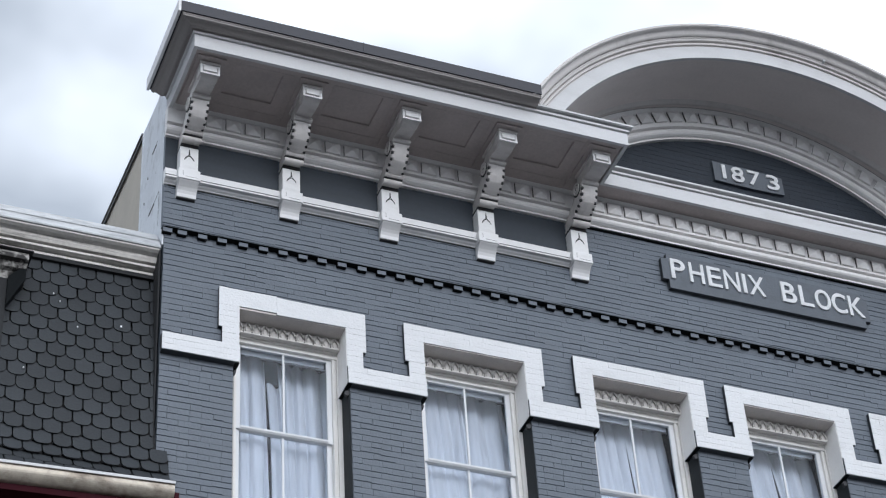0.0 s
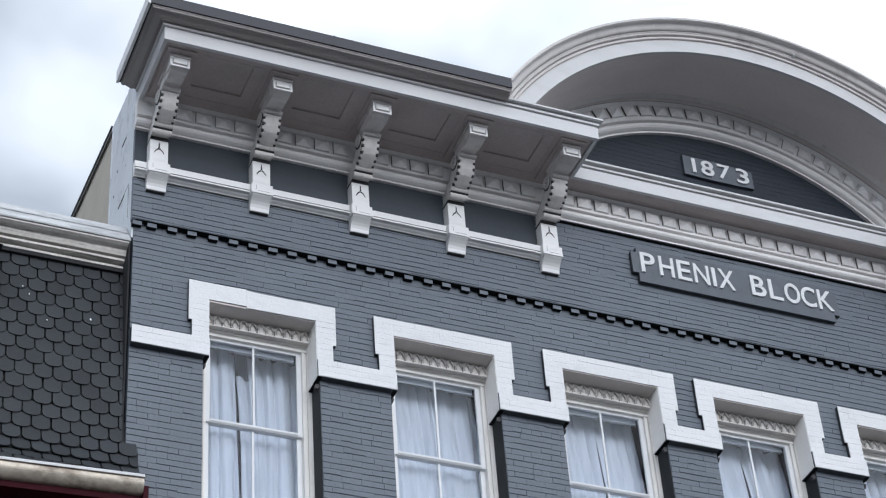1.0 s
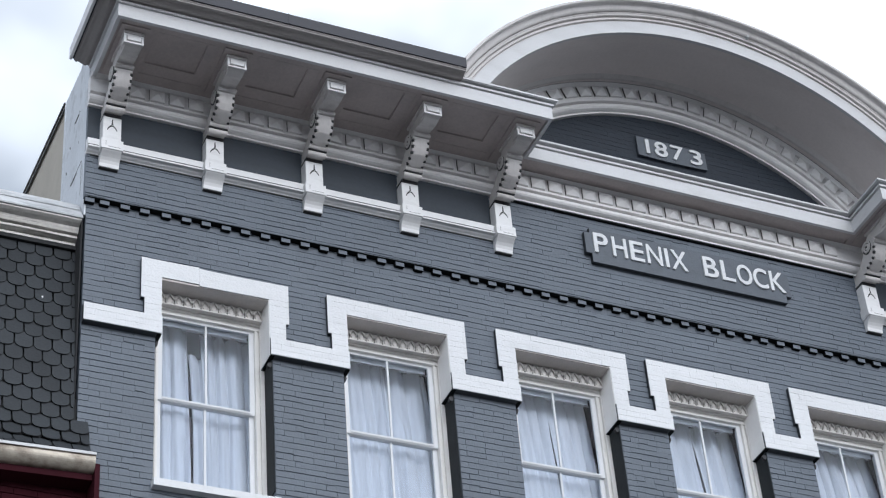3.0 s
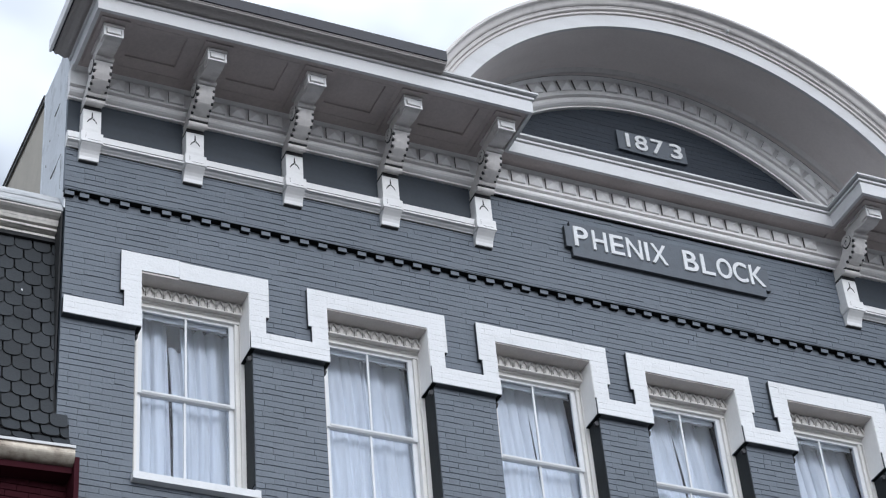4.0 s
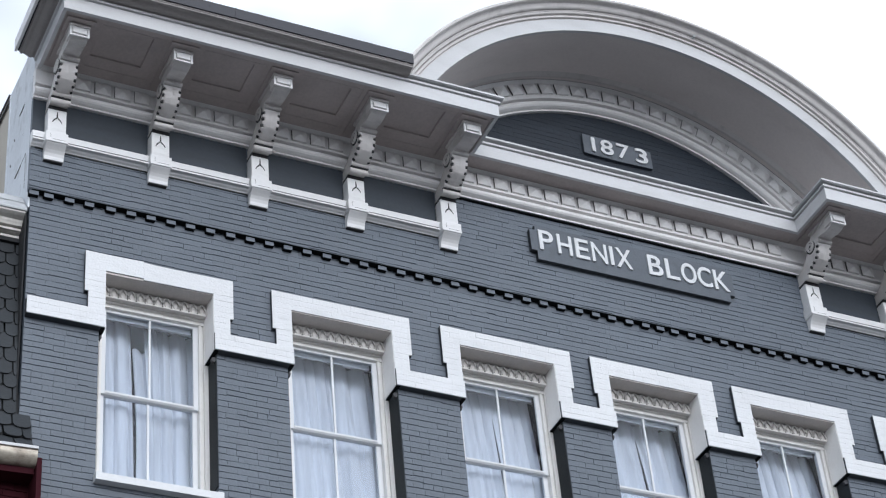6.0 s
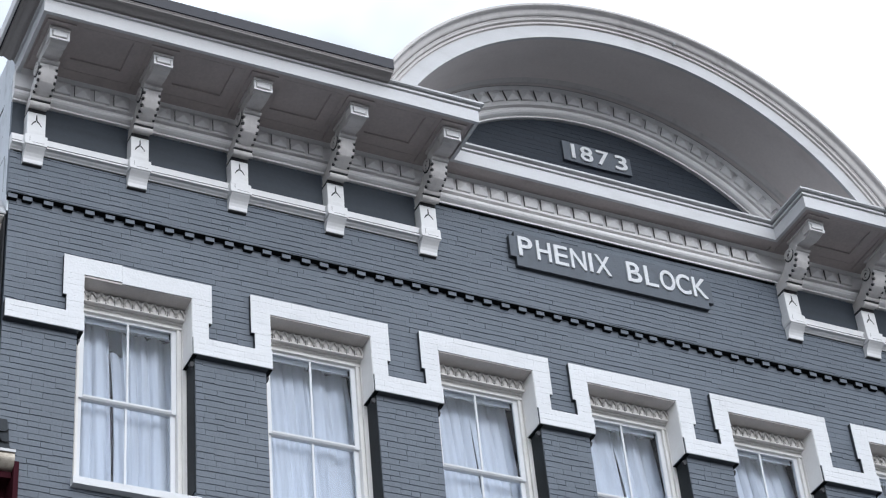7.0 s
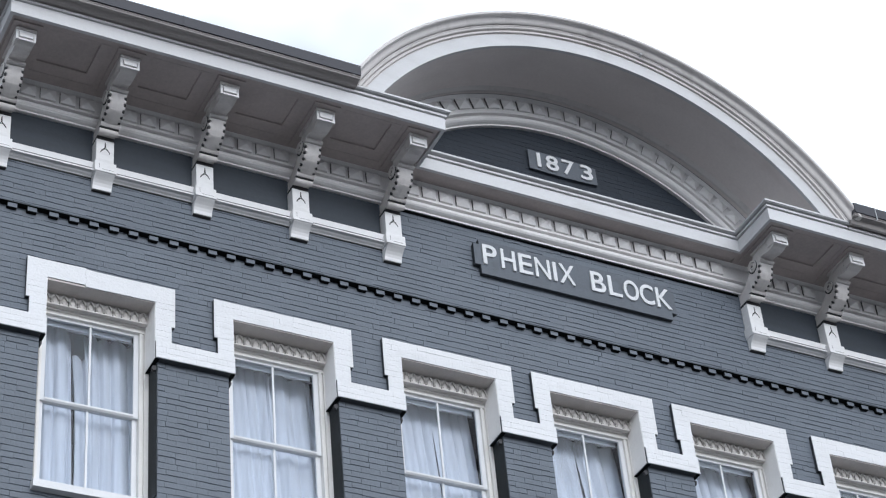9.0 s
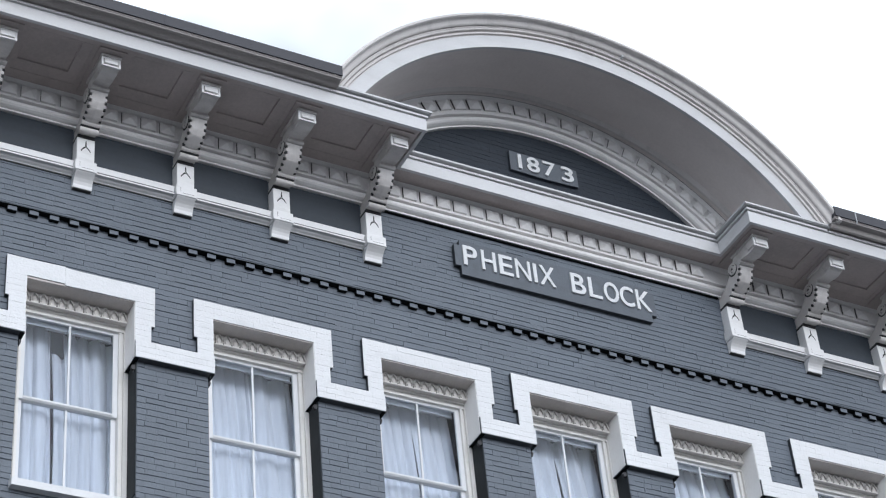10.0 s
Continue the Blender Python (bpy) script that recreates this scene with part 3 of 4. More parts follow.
for bays in (BRK[:5], BRK[5:]):
    for a, b in zip(bays, bays[1:]):
        boxed("frieze_panel", (a + 0.10, b - 0.10, -0.056, -0.046, 16.468, FL - 0.335), M_GREY_BOARD, band, "smooth dark grey frieze panel", 0.002)
for a, b in ((-0.034, BRK[0] - 0.09), (BRK[9] + 0.09, WIDTH + 0.034)):
    boxed("frieze_panel", (a, b, -0.056, -0.046, 16.468, FL - 0.335), M_GREY_BOARD, band, "smooth dark grey frieze panel", 0.002)


# ---- cornice brackets ----
def build_bracket():
    """Console bracket, centred on x = 0, at its wall face y = 0 (the frieze's face); heights are true."""
    top = FL + 0.0055
    br = thing("cornice_bracket", "pale grey scrolled wooden bracket under the cornice soffit", "bracket", "brackets under the cornice")
    w = 0.098
    # scrolled body seen from the side, y outwards negative
    neck = [(-0.835, 17.148), (-0.80, 17.128), (-0.74, 17.118), (-0.67, 17.125), (-0.61, 17.142), (-0.555, 17.150), (-0.515, 17.125)]
    leaf = [(-0.500, 17.095), (-0.490, 17.04), (-0.468, 16.975), (-0.428, 16.922), (-0.380, 16.900), (-0.335, 16.882), (-0.285, 16.870)]
    body = [(-0.835, 17.265), *neck, *leaf, (-0.235, 16.818), (-0.10, 16.818), (0.004, 16.818), (0.004, 16.925), (-0.15, 16.985), (-0.25, 17.06), (-0.33, 17.15), (-0.42, 17.265)]
    bm = bmesh.new()
    prism_x(bm, body, -w + 0.012, w - 0.012)
    body_part = part("body", bm, M_TRIM, br)
    bm = bmesh.new()
    box(bm, -w - 0.012, w + 0.012, -0.875, -0.40, 17.262, top, 0.006)
    part("abacus", bm, M_TRIM, br)
    bm = bmesh.new()
    box(bm, -w - 0.004, w + 0.004, -0.845, -0.72, 17.150, 17.262, 0.008)
    head = part("head_block", bm, M_TRIM, br)
    bm = bmesh.new()
    rims = [(-w - 0.006, -w + 0.018), (w - 0.018, w + 0.006)]
    for a, b in rims:
        box(bm, a, b, -0.862, -0.8455, 17.138, 17.262, 0.003)
    box(bm, -w + 0.018, w - 0.018, -0.862, -0.8455, 17.236, 17.262, 0.003)
    box(bm, -w + 0.018, w - 0.018, -0.862, -0.8455, 17.138, 17.158, 0.003)
    box(bm, -w + 0.026, w - 0.026, -0.872, -0.8452, 17.172, 17.228, 0.003)
    part("face_panel", bm, M_LIGHT, head, "white raised panel on the bracket's end")
    # cross ridge where the cove ends
    bm = bmesh.new()
    prism_x(bm, [(-0.555, 17.112), (-0.535, 17.098), (-0.505, 17.096), (-0.49, 17.115), (-0.50, 17.15), (-0.54, 17.15)], -w - 0.002, w + 0.002)
    part("ridge", bm, M_TRIM, br)
    # leaf with notched sides
    bm = bmesh.new()
    P = [Vector(p) for p in leaf]
    L = [0.0]
    for a, b in zip(P, P[1:]):
        L.append(L[-1] + (b - a).length)

    def on(s):
        for i in range(len(P) - 1):
            if s <= L[i + 1] or i == len(P) - 2:
                t = (s - L[i]) / (L[i + 1] - L[i])
                d = (P[i + 1] - P[i]).normalized()
                return P[i].lerp(P[i + 1], t), Vector((d.y, -d.x))
    n = 40
    rows = []
    for i in range(n + 1):
        s = L[-1] * i / n
        p, nrm = on(s)
        tooth = (i % 8) in (0, 1, 2, 3)
        hw = (w - 0.004) if tooth else (w - 0.030)
        out_pt = p - nrm * 0.016 if nrm.x > 0 else p + nrm * 0.016
        rows.append([bm.verts.new((-hw, p.x, p.y)), bm.verts.new((-hw, out_pt.x, out_pt.y)), bm.verts.new((0, out_pt.x - 0.006, out_pt.y - 0.004)), bm.verts.new((hw, out_pt.x, out_pt.y)), bm.verts.new((hw, p.x, p.y))])
    for a, b in zip(rows, rows[1:]):
        for k in range(4):
            bm.faces.new((a[k], a[k + 1], b[k + 1], b[k]))
    leaf_part = part("leaf", bm, M_TRIM, br, "acanthus-like strip with notched sides")
    # Dark boxes put the shade of the notches between the leaf's teeth.
    for i in range(5):
        p, _ = on(L[-1] * (8 * i + 5.5) / n)
        for sx in (-1, 1):
            x = sx * (w - 0.0115)
            boxed("notch", (x - 0.0125, x + 0.0105, p.x - 0.009, p.x + 0.012, p.y - 0.013, p.y + 0.014), M_INCISED, leaf_part, "dark box for the shade in a leaf notch", 0.0)
    # rolled foot
    bm = bmesh.new()
    for cy, cz, r in ((-0.258, 16.853, 0.030), (-0.213, 16.798, 0.032)):
        ring = [(cy + r * math.cos(a), cz + r * math.sin(a)) for a in [math.pi * 2 * i / 14 for i in range(14)]]
        prism_x(bm, ring, -w - 0.004, w + 0.004)
    box(bm, -w + 0.004, w - 0.004, -0.200, 0.002, 16.7925, 16.817)
    roll = part("scroll_roll", bm, M_TRIM, br)
    # Dark strip for the shade in the crease between the rolls.
    bm = bmesh.new()
    prism_x(bm, [(-0.265, 16.824), (-0.257, 16.816), (-0.218, 16.824), (-0.225, 16.836)], -w - 0.0045, w + 0.0045)
    part("roll_shade", bm, M_INCISED, roll, "dark strip for the shade between the rolls")
    # side volutes
    for sx in (-1, 1):
        for cy, cz, r0, turns in ((-0.372, 17.122, 0.084, 1.9), (-0.745, 17.205, 0.034, 1.3)):
            bm = bmesh.new()
            # Dark disc paints the shade between the scroll's turns.
            rim = [(cy + r0 * math.cos(math.pi * i / 10), cz + r0 * math.sin(math.pi * i / 10)) for i in range(20)]
            prism_x(bm, rim, *sorted((sx * (w - 0.030), sx * (w - 0.004))))
            part("volute_shade", bm, M_INCISED, body_part, "dark disc for the shade behind the scroll")
            bm = bmesh.new()
            m = int(turns * 16)
            prev = None
            for i in range(m + 1):
                a = 2 * math.pi * turns * i / m
                r = r0 * (1 - 0.8 * i / m)
                c, s_, tw = math.cos(a), math.sin(a), 0.19 * r0
                x_in, x_out = sx * (w - 0.013), sx * (w + 0.005)
                q = [bm.verts.new((x_in, cy + (r + tw) * c, cz + (r + tw) * s_)), bm.verts.new((x_out, cy + (r + 0.7 * tw) * c, cz + (r + 0.7 * tw) * s_)), bm.verts.new((x_out, cy + (r - 0.7 * tw) * c, cz + (r - 0.7 * tw) * s_)), bm.verts.new((x_in, cy + (r - tw) * c, cz + (r - tw) * s_))]
                if prev:
                    for k in range(3):
                        bm.faces.new((prev[k], prev[k + 1], q[k + 1], q[k]))
                prev = q
            part("volute", bm, M_TRIM, body_part)
    # flat plate with incised trefoil, and pendant block
    # Dark strip in place of the shading below the roll.
    boxed("scroll_shade", (-w + 0.006, w - 0.006, -0.143, 0.004, 16.7555, 16.792), M_INCISED, br, "dark strip for the shade under the scroll", 0.0)
    plate = boxed("plate", (-w + 0.002, w - 0.002, -0.134, 0.004, 16.36, 16.755), M_LIGHT, br, "flat white plate", 0.004)
    bm = bmesh.new()
    cz = 16.640
    for ang in (90, 212, 328):
        a = radians(ang)
        prev = None
        for i in range(7):
            t = i / 6
            r = 0.003 + 0.080 * t
            bend = a + (0.35 * t if ang == 212 else -0.35 * t if ang == 328 else 0)
            hw = 0.010 * (1 - 0.5 * t)
            cx_, cz_ = r * math.cos(bend), r * math.sin(bend)
            nx, nz = -math.sin(bend) * hw, math.cos(bend) * hw
            q = [bm.verts.new((cx_ + nx, -0.1355, cz + cz_ + nz)), bm.verts.new((cx_ - nx, -0.1355, cz + cz_ - nz))]
            if prev:
                bm.faces.new((prev[0], prev[1], q[1], q[0]))
            prev = q
    part("incised_trefoil", bm, M_INCISED, plate, "dark three-pointed incised motif")
    # stepped base block, level with the band's lip, and the pendant under it
    bm = bmesh.new()
    box(bm, -w - 0.018, w + 0.018, -0.160, 0.002, 16.312, 16.432, 0.006)
    base = part("base_block", bm, M_LIGHT, br, "white base block of the bracket")
    bm = bmesh.new()
    for q in (((-0.068, 16.345), (-0.0645, 16.345), (-0.0645, 16.405), (-0.068, 16.405)), ((-0.040, 16.330), (0.085, 16.330), (0.085, 16.334), (-0.040, 16.334))):
        prism(bm, q, -0.1615, -0.1595)
    part("scored_line", bm, M_JOINT, base, "thin dark scored line")
    boxed("ledge", (-w - 0.016, w + 0.016, -0.172, 0.002, 16.292, 16.3115), M_LIGHT, br, "white moulded ledge", 0.003)
    bm = bmesh.new()
    prism_x(bm, [(0.002, 16.2915), (-0.162, 16.2915), (-0.152, 16.280), (-0.128, 16.262), (-0.100, 16.238), (-0.078, 16.210), (-0.064, 16.180), (-0.058, 16.138), (0.002, 16.138)], -w - 0.004, w + 0.004)
    part("pendant", bm, M_LIGHT, br, "white pendant block")
    # Dark strip standing for the shadow line below the pendant.
    boxed("pendant_shadow", (-w, w, -0.050, 0.002, 16.127, 16.1375), M_INCISED, br, "dark strip for the shadow under the pendant", 0.0)
    return br


first = build_bracket()
first.matrix_basis = pose(BRK[0], -0.046, 0)
for c in BRK[1:]:
    copy_thing(first, pose(c, -0.046, 0))


# ---- dentils ----
dentils = thing("dentil_course", "row of projecting grey painted dentil bricks under the frieze", "dentil course", kind="structure")
me_dent = bpy.data.meshes.new("dentil")
bm = bmesh.new(); box(bm, -0.049, 0.049, -0.046, 0.012, -0.053, 0.0, 0.003)
bmesh.ops.recalc_face_normals(bm, faces=bm.faces)
# All faces but the front are near-black, as painted shade.
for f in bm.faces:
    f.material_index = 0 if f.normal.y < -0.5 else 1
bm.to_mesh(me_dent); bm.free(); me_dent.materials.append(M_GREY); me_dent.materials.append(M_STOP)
rng = random.Random(5)
xs_d = [0.022]
while xs_d[-1] < WIDTH - 0.2:
    gap = 0.151 if len(xs_d) == 1 else 0.2132
    if 6.95 < xs_d[-1] < 7.25: gap = 0.185
    xs_d.append(xs_d[-1] + gap)
for x in xs_d:
    ob = new("dentil", me_dent)
    ob.location = (x + rng.uniform(-0.006, 0.006), 0.0, Z_DENT - 0.0065)
    ob.rotation_euler = (0, rng.uniform(-0.02, 0.02), 0)
    ob.parent = dentils


# Black strip paints the shadow below the corbelled frieze.
boxed("corbel_shadow", (0.001, WIDTH - 0.001, -0.0595, 0.0085, Z_DENT - 0.006, Z_DENT - 0.0005), M_STOP, dentils, "black strip for the shadow under the corbel", 0.0)


# ---- window surrounds ----
def surround(c, i):
    th = thing("window_surround", "white painted brick window surround with stepped shoulders", "window surround", "window surrounds", kind="structure")
    y0, y1 = -0.052, 0.009
    yb = y0 + 0.008
    # White front layer on a darker body that shows at sides and underside.
    for nm, ya, yc, m, lab in (("lintel", y0, yb, M_WHITE, "cracked white lintel" if i == 0 else ""), ("lintel_back", yb + 0.0005, y1, M_DARK, "dark edge of the lintel")):
        e = 0.0 if m is M_WHITE else 0.0015
        bm = bmesh.new()
        if i == 0:      # the two halves slightly out of line
            prism(bm, [(c - OUT + e, Z_LINTEL + 0.0005), (c - HALF, Z_LINTEL + 0.0005), (c - HALF + 0.001, Z_LINTEL + 0.012), (c - 0.171, Z_LINTEL + 0.014), (c - 0.166, Z_LINTEL + 0.09), (c - 0.176, Z_LINTEL + 0.15), (c - 0.171, Z_TOP + 0.020), (c - 0.20, Z_TOP + 0.017), (c - 0.42, Z_TOP + 0.012), (c - OUT + e, Z_TOP + 0.014)], ya, yc)
            prism(bm, [(c - 0.1705, Z_LINTEL - 0.008), (c + HALF, Z_LINTEL - 0.002), (c + OUT - e, Z_LINTEL + 0.0005), (c + OUT - e, Z_TOP), (c + 0.30, Z_TOP - 0.004), (c - 0.05, Z_TOP - 0.002), (c - 0.1705, Z_TOP + 0.004), (c - 0.1755, Z_LINTEL + 0.15), (c - 0.1655, Z_LINTEL + 0.09)], ya - (0.003 if not e else 0), yc)
        elif m is M_DARK:
            box(bm, c - OUT + e, c + OUT - e, ya, yc, Z_LINTEL, Z_TOP, 0.003)
        else:           # three brick courses under thick paint
            bm.free()
            for k in range(3):
                hk = (Z_TOP - Z_LINTEL) / 3
                cuts = [c - OUT]
                x = c - OUT + (0.107 if k % 2 else 0.21) + rng.uniform(-0.02, 0.02)
                while x < c + OUT - 0.06:
                    cuts.append(x); x += 0.211 + rng.uniform(-0.012, 0.012)
                cuts.append(c + OUT)
                for p, q in zip(cuts, cuts[1:]):
                    jit = rng.uniform(-0.0018, 0.0018)
                    boxed("brick", (p + 0.0002, q - 0.0002, ya + jit, yc + 0.0003, Z_LINTEL + k * hk + 0.0003, Z_LINTEL + (k + 1) * hk - 0.0003), M_WHITE, th, bevel=0.0014)
            continue
        part(nm, bm, m, th, lab)
    # legs: brick courses, wider above the step
    z = Z_LINTEL
    k = 0
    while z > Z_ARM1 + 0.02:
        h = min(COURSE, z - Z_ARM1)
        for s in (-1, 1):
            outer = OUT if k < 3.5 else OUT - 0.036
            a, b = (c - outer, c - HALF) if s < 0 else (c + HALF, c + outer)
            jit = rng.uniform(-0.0009, 0.0009)
            boxed("brick", (a, b, y0 + jit, yb + 0.002, z - h + 0.0009, z - 0.0002), M_WHITE, th, bevel=0.0011)
            boxed("brick_back", (a + (0.0015 if s < 0 else 0), b - (0.0015 if s > 0 else 0), yb + 0.0025, y1, z - h, z - 0.0002), M_DARK, th, bevel=0.0)
        z -= COURSE
        k += 1
    # reveal lining, painted cream
    bm = bmesh.new()
    box(bm, c + HALF - 0.004, c + HALF + 0.0005, -0.045, 0.25, Z_ARM0 + 0.01, Z_LINTEL)
    box(bm, c - HALF - 0.0005, c - HALF + 0.004, -0.045, 0.25, Z_ARM0 + 0.01, Z_LINTEL)
    part("reveal_lining", bm, M_REVEAL, th, "cream painted reveal")
    bm = bmesh.new()
    box(bm, c - HALF + 0.004, c + HALF - 0.004, -0.040, 0.163, Z_LINTEL - 0.012, Z_LINTEL + 0.011)
    part("reveal_head", bm, M_TAN, th, "weathered tan underside of the lintel")
    return th


for i, c in enumerate(WIN):
    surround(c, i)

# string course: the white arms that join the surrounds
string = thing("string_course", "white painted brick band stepping between the window heads", "string course", kind="structure")
ends = [(0.0, WIN[0] - HALF)] + [(a + HALF, b - HALF) for a, b in zip(WIN, WIN[1:])] + [(WIN[-1] + HALF, WIDTH)]
for a, b in ends:
    boxed("band_backing", (a + 0.002, b - 0.002, -0.066, 0.009, Z_ARM0 - 0.004, Z_ARM1 - 0.002), M_DARK, string, bevel=0.0)
    for k in range(3):
        z0 = Z_ARM0 + k * COURSE
        cuts = [a]
        x = a + (0.11 if k % 2 else 0.205)
        while x < b - 0.06:
            cuts.append(x + rng.uniform(-0.006, 0.006)); x += 0.211
        cuts.append(b)
        for p, q in zip(cuts, cuts[1:]):
            j = rng.uniform(-0.0007, 0.0007)
            boxed("brick", (p + 0.0002, q - 0.0002, -0.0775 + j, -0.0665, z0 + 0.0007, z0 + COURSE - 0.0007), M_WHITE, string, bevel=0.0010)


# ---- windows ----
def lace_mesh(width):
    """Low-relief valance: interlacing pointed arches with a bud in each, on a bottom rail."""
    bm = bmesh.new()
    n = 12
    p = width / n
    for i in range(n):
        cx = -width / 2 + p * (i + 0.5)
        for s in (-1, 1):
            prev = None
            for k in range(11):
                t = k / 10
                x = cx + s * p * (0.56 * max(0.0, math.cos(t * 1.5708)) ** 0.75 - 0.02 * math.sin(t * 3.14159))
                z = -0.118 + 0.112 * t ** 0.9
                hw = 0.0100 - 0.002 * t
                q = [bm.verts.new((x - s * hw, -0.012, z)), bm.verts.new((x + s * hw, -0.012, z + 0.005)), bm.verts.new((x + s * hw, 0.008, z + 0.005)), bm.verts.new((x - s * hw, 0.008, z))]
                if prev:
                    for a in range(4):
                        bm.faces.new((prev[a], prev[(a + 1) % 4], q[(a + 1) % 4], q[a]))
                else:
                    bm.faces.new(q)
                prev = q
            bm.faces.new(prev[::-1])
        ring = [(cx + 0.019 * math.cos(a), -0.085 + 0.040 * math.sin(a) * (1.0 if math.sin(a) > 0 else 0.7)) for a in [math.pi * 2 * j / 10 for j in range(10)]]
        prism(bm, ring, -0.005, 0.008)
    box(bm, -width / 2, width / 2, -0.010, 0.008, -0.134, -0.112)
    return bm


def hole_mesh(width):
    """Small round piercings at the feet of the arches."""
    bm = bmesh.new()
    n = 12
    p = width / n
    for i in range(1, n):
        cx = -width / 2 + p * i
        prism(bm, [(cx + 0.0080 * math.cos(a), -0.116 + 0.0090 * math.sin(a)) for a in [math.pi * 2 * j / 8 for j in range(8)]], -0.0135, -0.0102)
    return bm


def window(i, c):
    """Two-over-two sash window set back in its opening; origin at the opening's foot."""
    th = thing("window_%d" % (i + 1), "white painted two-over-two sash window with a pierced valance", "window", kind="structure", at=(c, 0.0, 0.0))
    H = HALF - 0.0045
    # outer casing with stepped edge, wider between the piers
    bm = bmesh.new()
    for s in (-1, 1):
        for z0, z1, w0 in ((Z_SILL + 0.03, Z_ARM0 - 0.008, LOW - 0.003), (Z_ARM0 - 0.0075, 14.687, H)):
            for wa, wb, ya in ((w0, 0.545, 0.215), (0.545, 0.525, 0.242), (0.525, 0.498, 0.228)):
                box(bm, min(s * wa, s * wb), max(s * wa, s * wb), ya, 0.378, z0, z1, 0.003)
    part("casing", bm, M_CREAM, th)
    bm = bmesh.new()
    box(bm, -H, H, 0.164, 0.2125, 14.757, Z_LINTEL - 0.013)
    box(bm, -H, H, 0.2125, 0.36, 14.801, Z_LINTEL - 0.013)
    part("head_board", bm, M_RECESS, th, "brown board behind the valance")
    for nm, m, mat, lab in (("pierced_valance", lace_mesh(2 * H - 0.01), M_LACE, "weathered valance of small ogee arches"), ("valance_holes", hole_mesh(2 * H - 0.01), M_INCISED, "dark round holes in the valance")):
        part(nm, m, mat, th, lab).location = (0, 0.1555, 14.886)
    bm = bmesh.new()
    prism_x(bm, [(0.36, 14.80), (0.2127, 14.80), (0.2127, 14.742), (0.240, 14.740), (0.240, 14.716), (0.226, 14.714), (0.226, 14.690), (0.261, 14.688), (0.261, 14.73), (0.36, 14.73)], -H, H)
    part("head_casing", bm, M_CREAM, th)
    # sashes
    G = 0.505
    z_top, z_mid, z_bot = 14.725, 13.695, Z_SILL + 0.075
    for nm, za, zb, y0 in (("upper_sash", z_mid - 0.020, z_top, 0.262), ("lower_sash", z_bot, z_mid + 0.012, 0.295)):
        sash = thing(nm, "", "")
        sash.parent = th
        bm = bmesh.new()
        st = 0.056
        d = 0.032
        box(bm, -G, -G + st, y0, y0 + d, za, zb, 0.003); box(bm, G - st, G, y0, y0 + d, za, zb, 0.003)
        lo, hi = (0.036, 0.066) if nm == "upper_sash" else (0.070, 0.035)
        if nm == "upper_sash":
            prism_x(bm, [(y0 - 0.006, za + lo), (y0 - 0.006, za + 0.017), (y0 + 0.010, za), (y0 + d, za), (y0 + d, za + lo)], -G + st, G - st)
        else:
            box(bm, -G + st, G - st, y0, y0 + d, za, za + lo, 0.003)
        box(bm, -G + st, G - st, y0, y0 + d, zb - hi, zb, 0.003)
        box(bm, -0.011, 0.011, y0 + 0.005, y0 + 0.028, za + lo, zb - hi, 0.003)
        part("sash_frame", bm, M_SASH, sash)
        for a, b in ((-G + st, -0.011), (0.011, G - st)):
            pane = boxed("pane", (a - 0.004, b + 0.004, y0 + 0.014, y0 + 0.018, za + lo - 0.004, zb - hi + 0.004), M_GLASS, sash, "clear glass pane", 0.0)
            pane.visible_shadow = False
    bm = bmesh.new()
    prism_x(bm, [(0.376, Z_SILL + 0.085), (0.24, Z_SILL + 0.070), (-0.075, Z_SILL + 0.002), (-0.085, Z_SILL - 0.006), (-0.085, Z_SILL - 0.082), (0.009, Z_SILL - 0.082), (0.009, Z_SILL + 0.0015), (0.376, Z_SILL + 0.0015)], -HALF + 0.002, HALF - 0.002)
    box(bm, -HALF - 0.062, -HALF + 0.002, -0.085, 0.009, Z_SILL - 0.082, Z_SILL + 0.001)
    box(bm, HALF - 0.002, HALF + 0.062, -0.085, 0.009, Z_SILL - 0.082, Z_SILL + 0.001)
    part("window_sill", bm, M_WHITE, th, "white painted stone sill")
    return th


def drape(name, x0, x1, y, z0, z1, seed, lean=0.10, swag=0.0):
    """Hanging cloth with soft vertical folds, its head set back from the glass; swag draws the free edge aside."""
    r = random.Random(seed)
    nx, nz = 54, 14
    ph, fq = r.uniform(0, 6), r.uniform(2.6, 3.4)
    verts, faces = [], []
    for j in range(nz + 1):
        t = j / nz
        for i in range(nx + 1):
            u = i / nx
            a = (u + 0.10 * math.sin(4.1 * u + ph)) * fq * 6.283 * (x1 - x0) / 0.5
            amp = (0.066 + 0.026 * math.sin(3.1 * u + ph)) * (1.0 - 0.40 * t)
            pleat = abs(math.sin(0.5 * (a + ph + 0.6 * math.sin(2 * t + ph)))) ** 0.75          # round fronts, sharp creases behind
            d = amp * (0.5 - pleat) + 0.004 * math.sin(2.7 * a + 1.7 * ph + 1.5 * t)
            xx = x0 + (x1 - x0) * u + swag * math.sin(math.pi * min(1.0, t * 1.25)) * (u if swag < 0 else 1 - u)
            verts.append((xx + 0.010 * math.sin(a + t * 3), y + d + lean * (1 - t) ** 1.8, z1 + (z0 - z1) * t))
    for j in range(nz):
        for i in range(nx):
            a = j * (nx + 1) + i
            faces.append((a, a + 1, a + nx + 2, a + nx + 1))
    ob = mesh_object(name, verts, faces, M_CURTAIN, smooth=True)
    so = ob.modifiers.new("cloth_thickness", "SOLIDIFY"); so.thickness = 0.003
    return ob


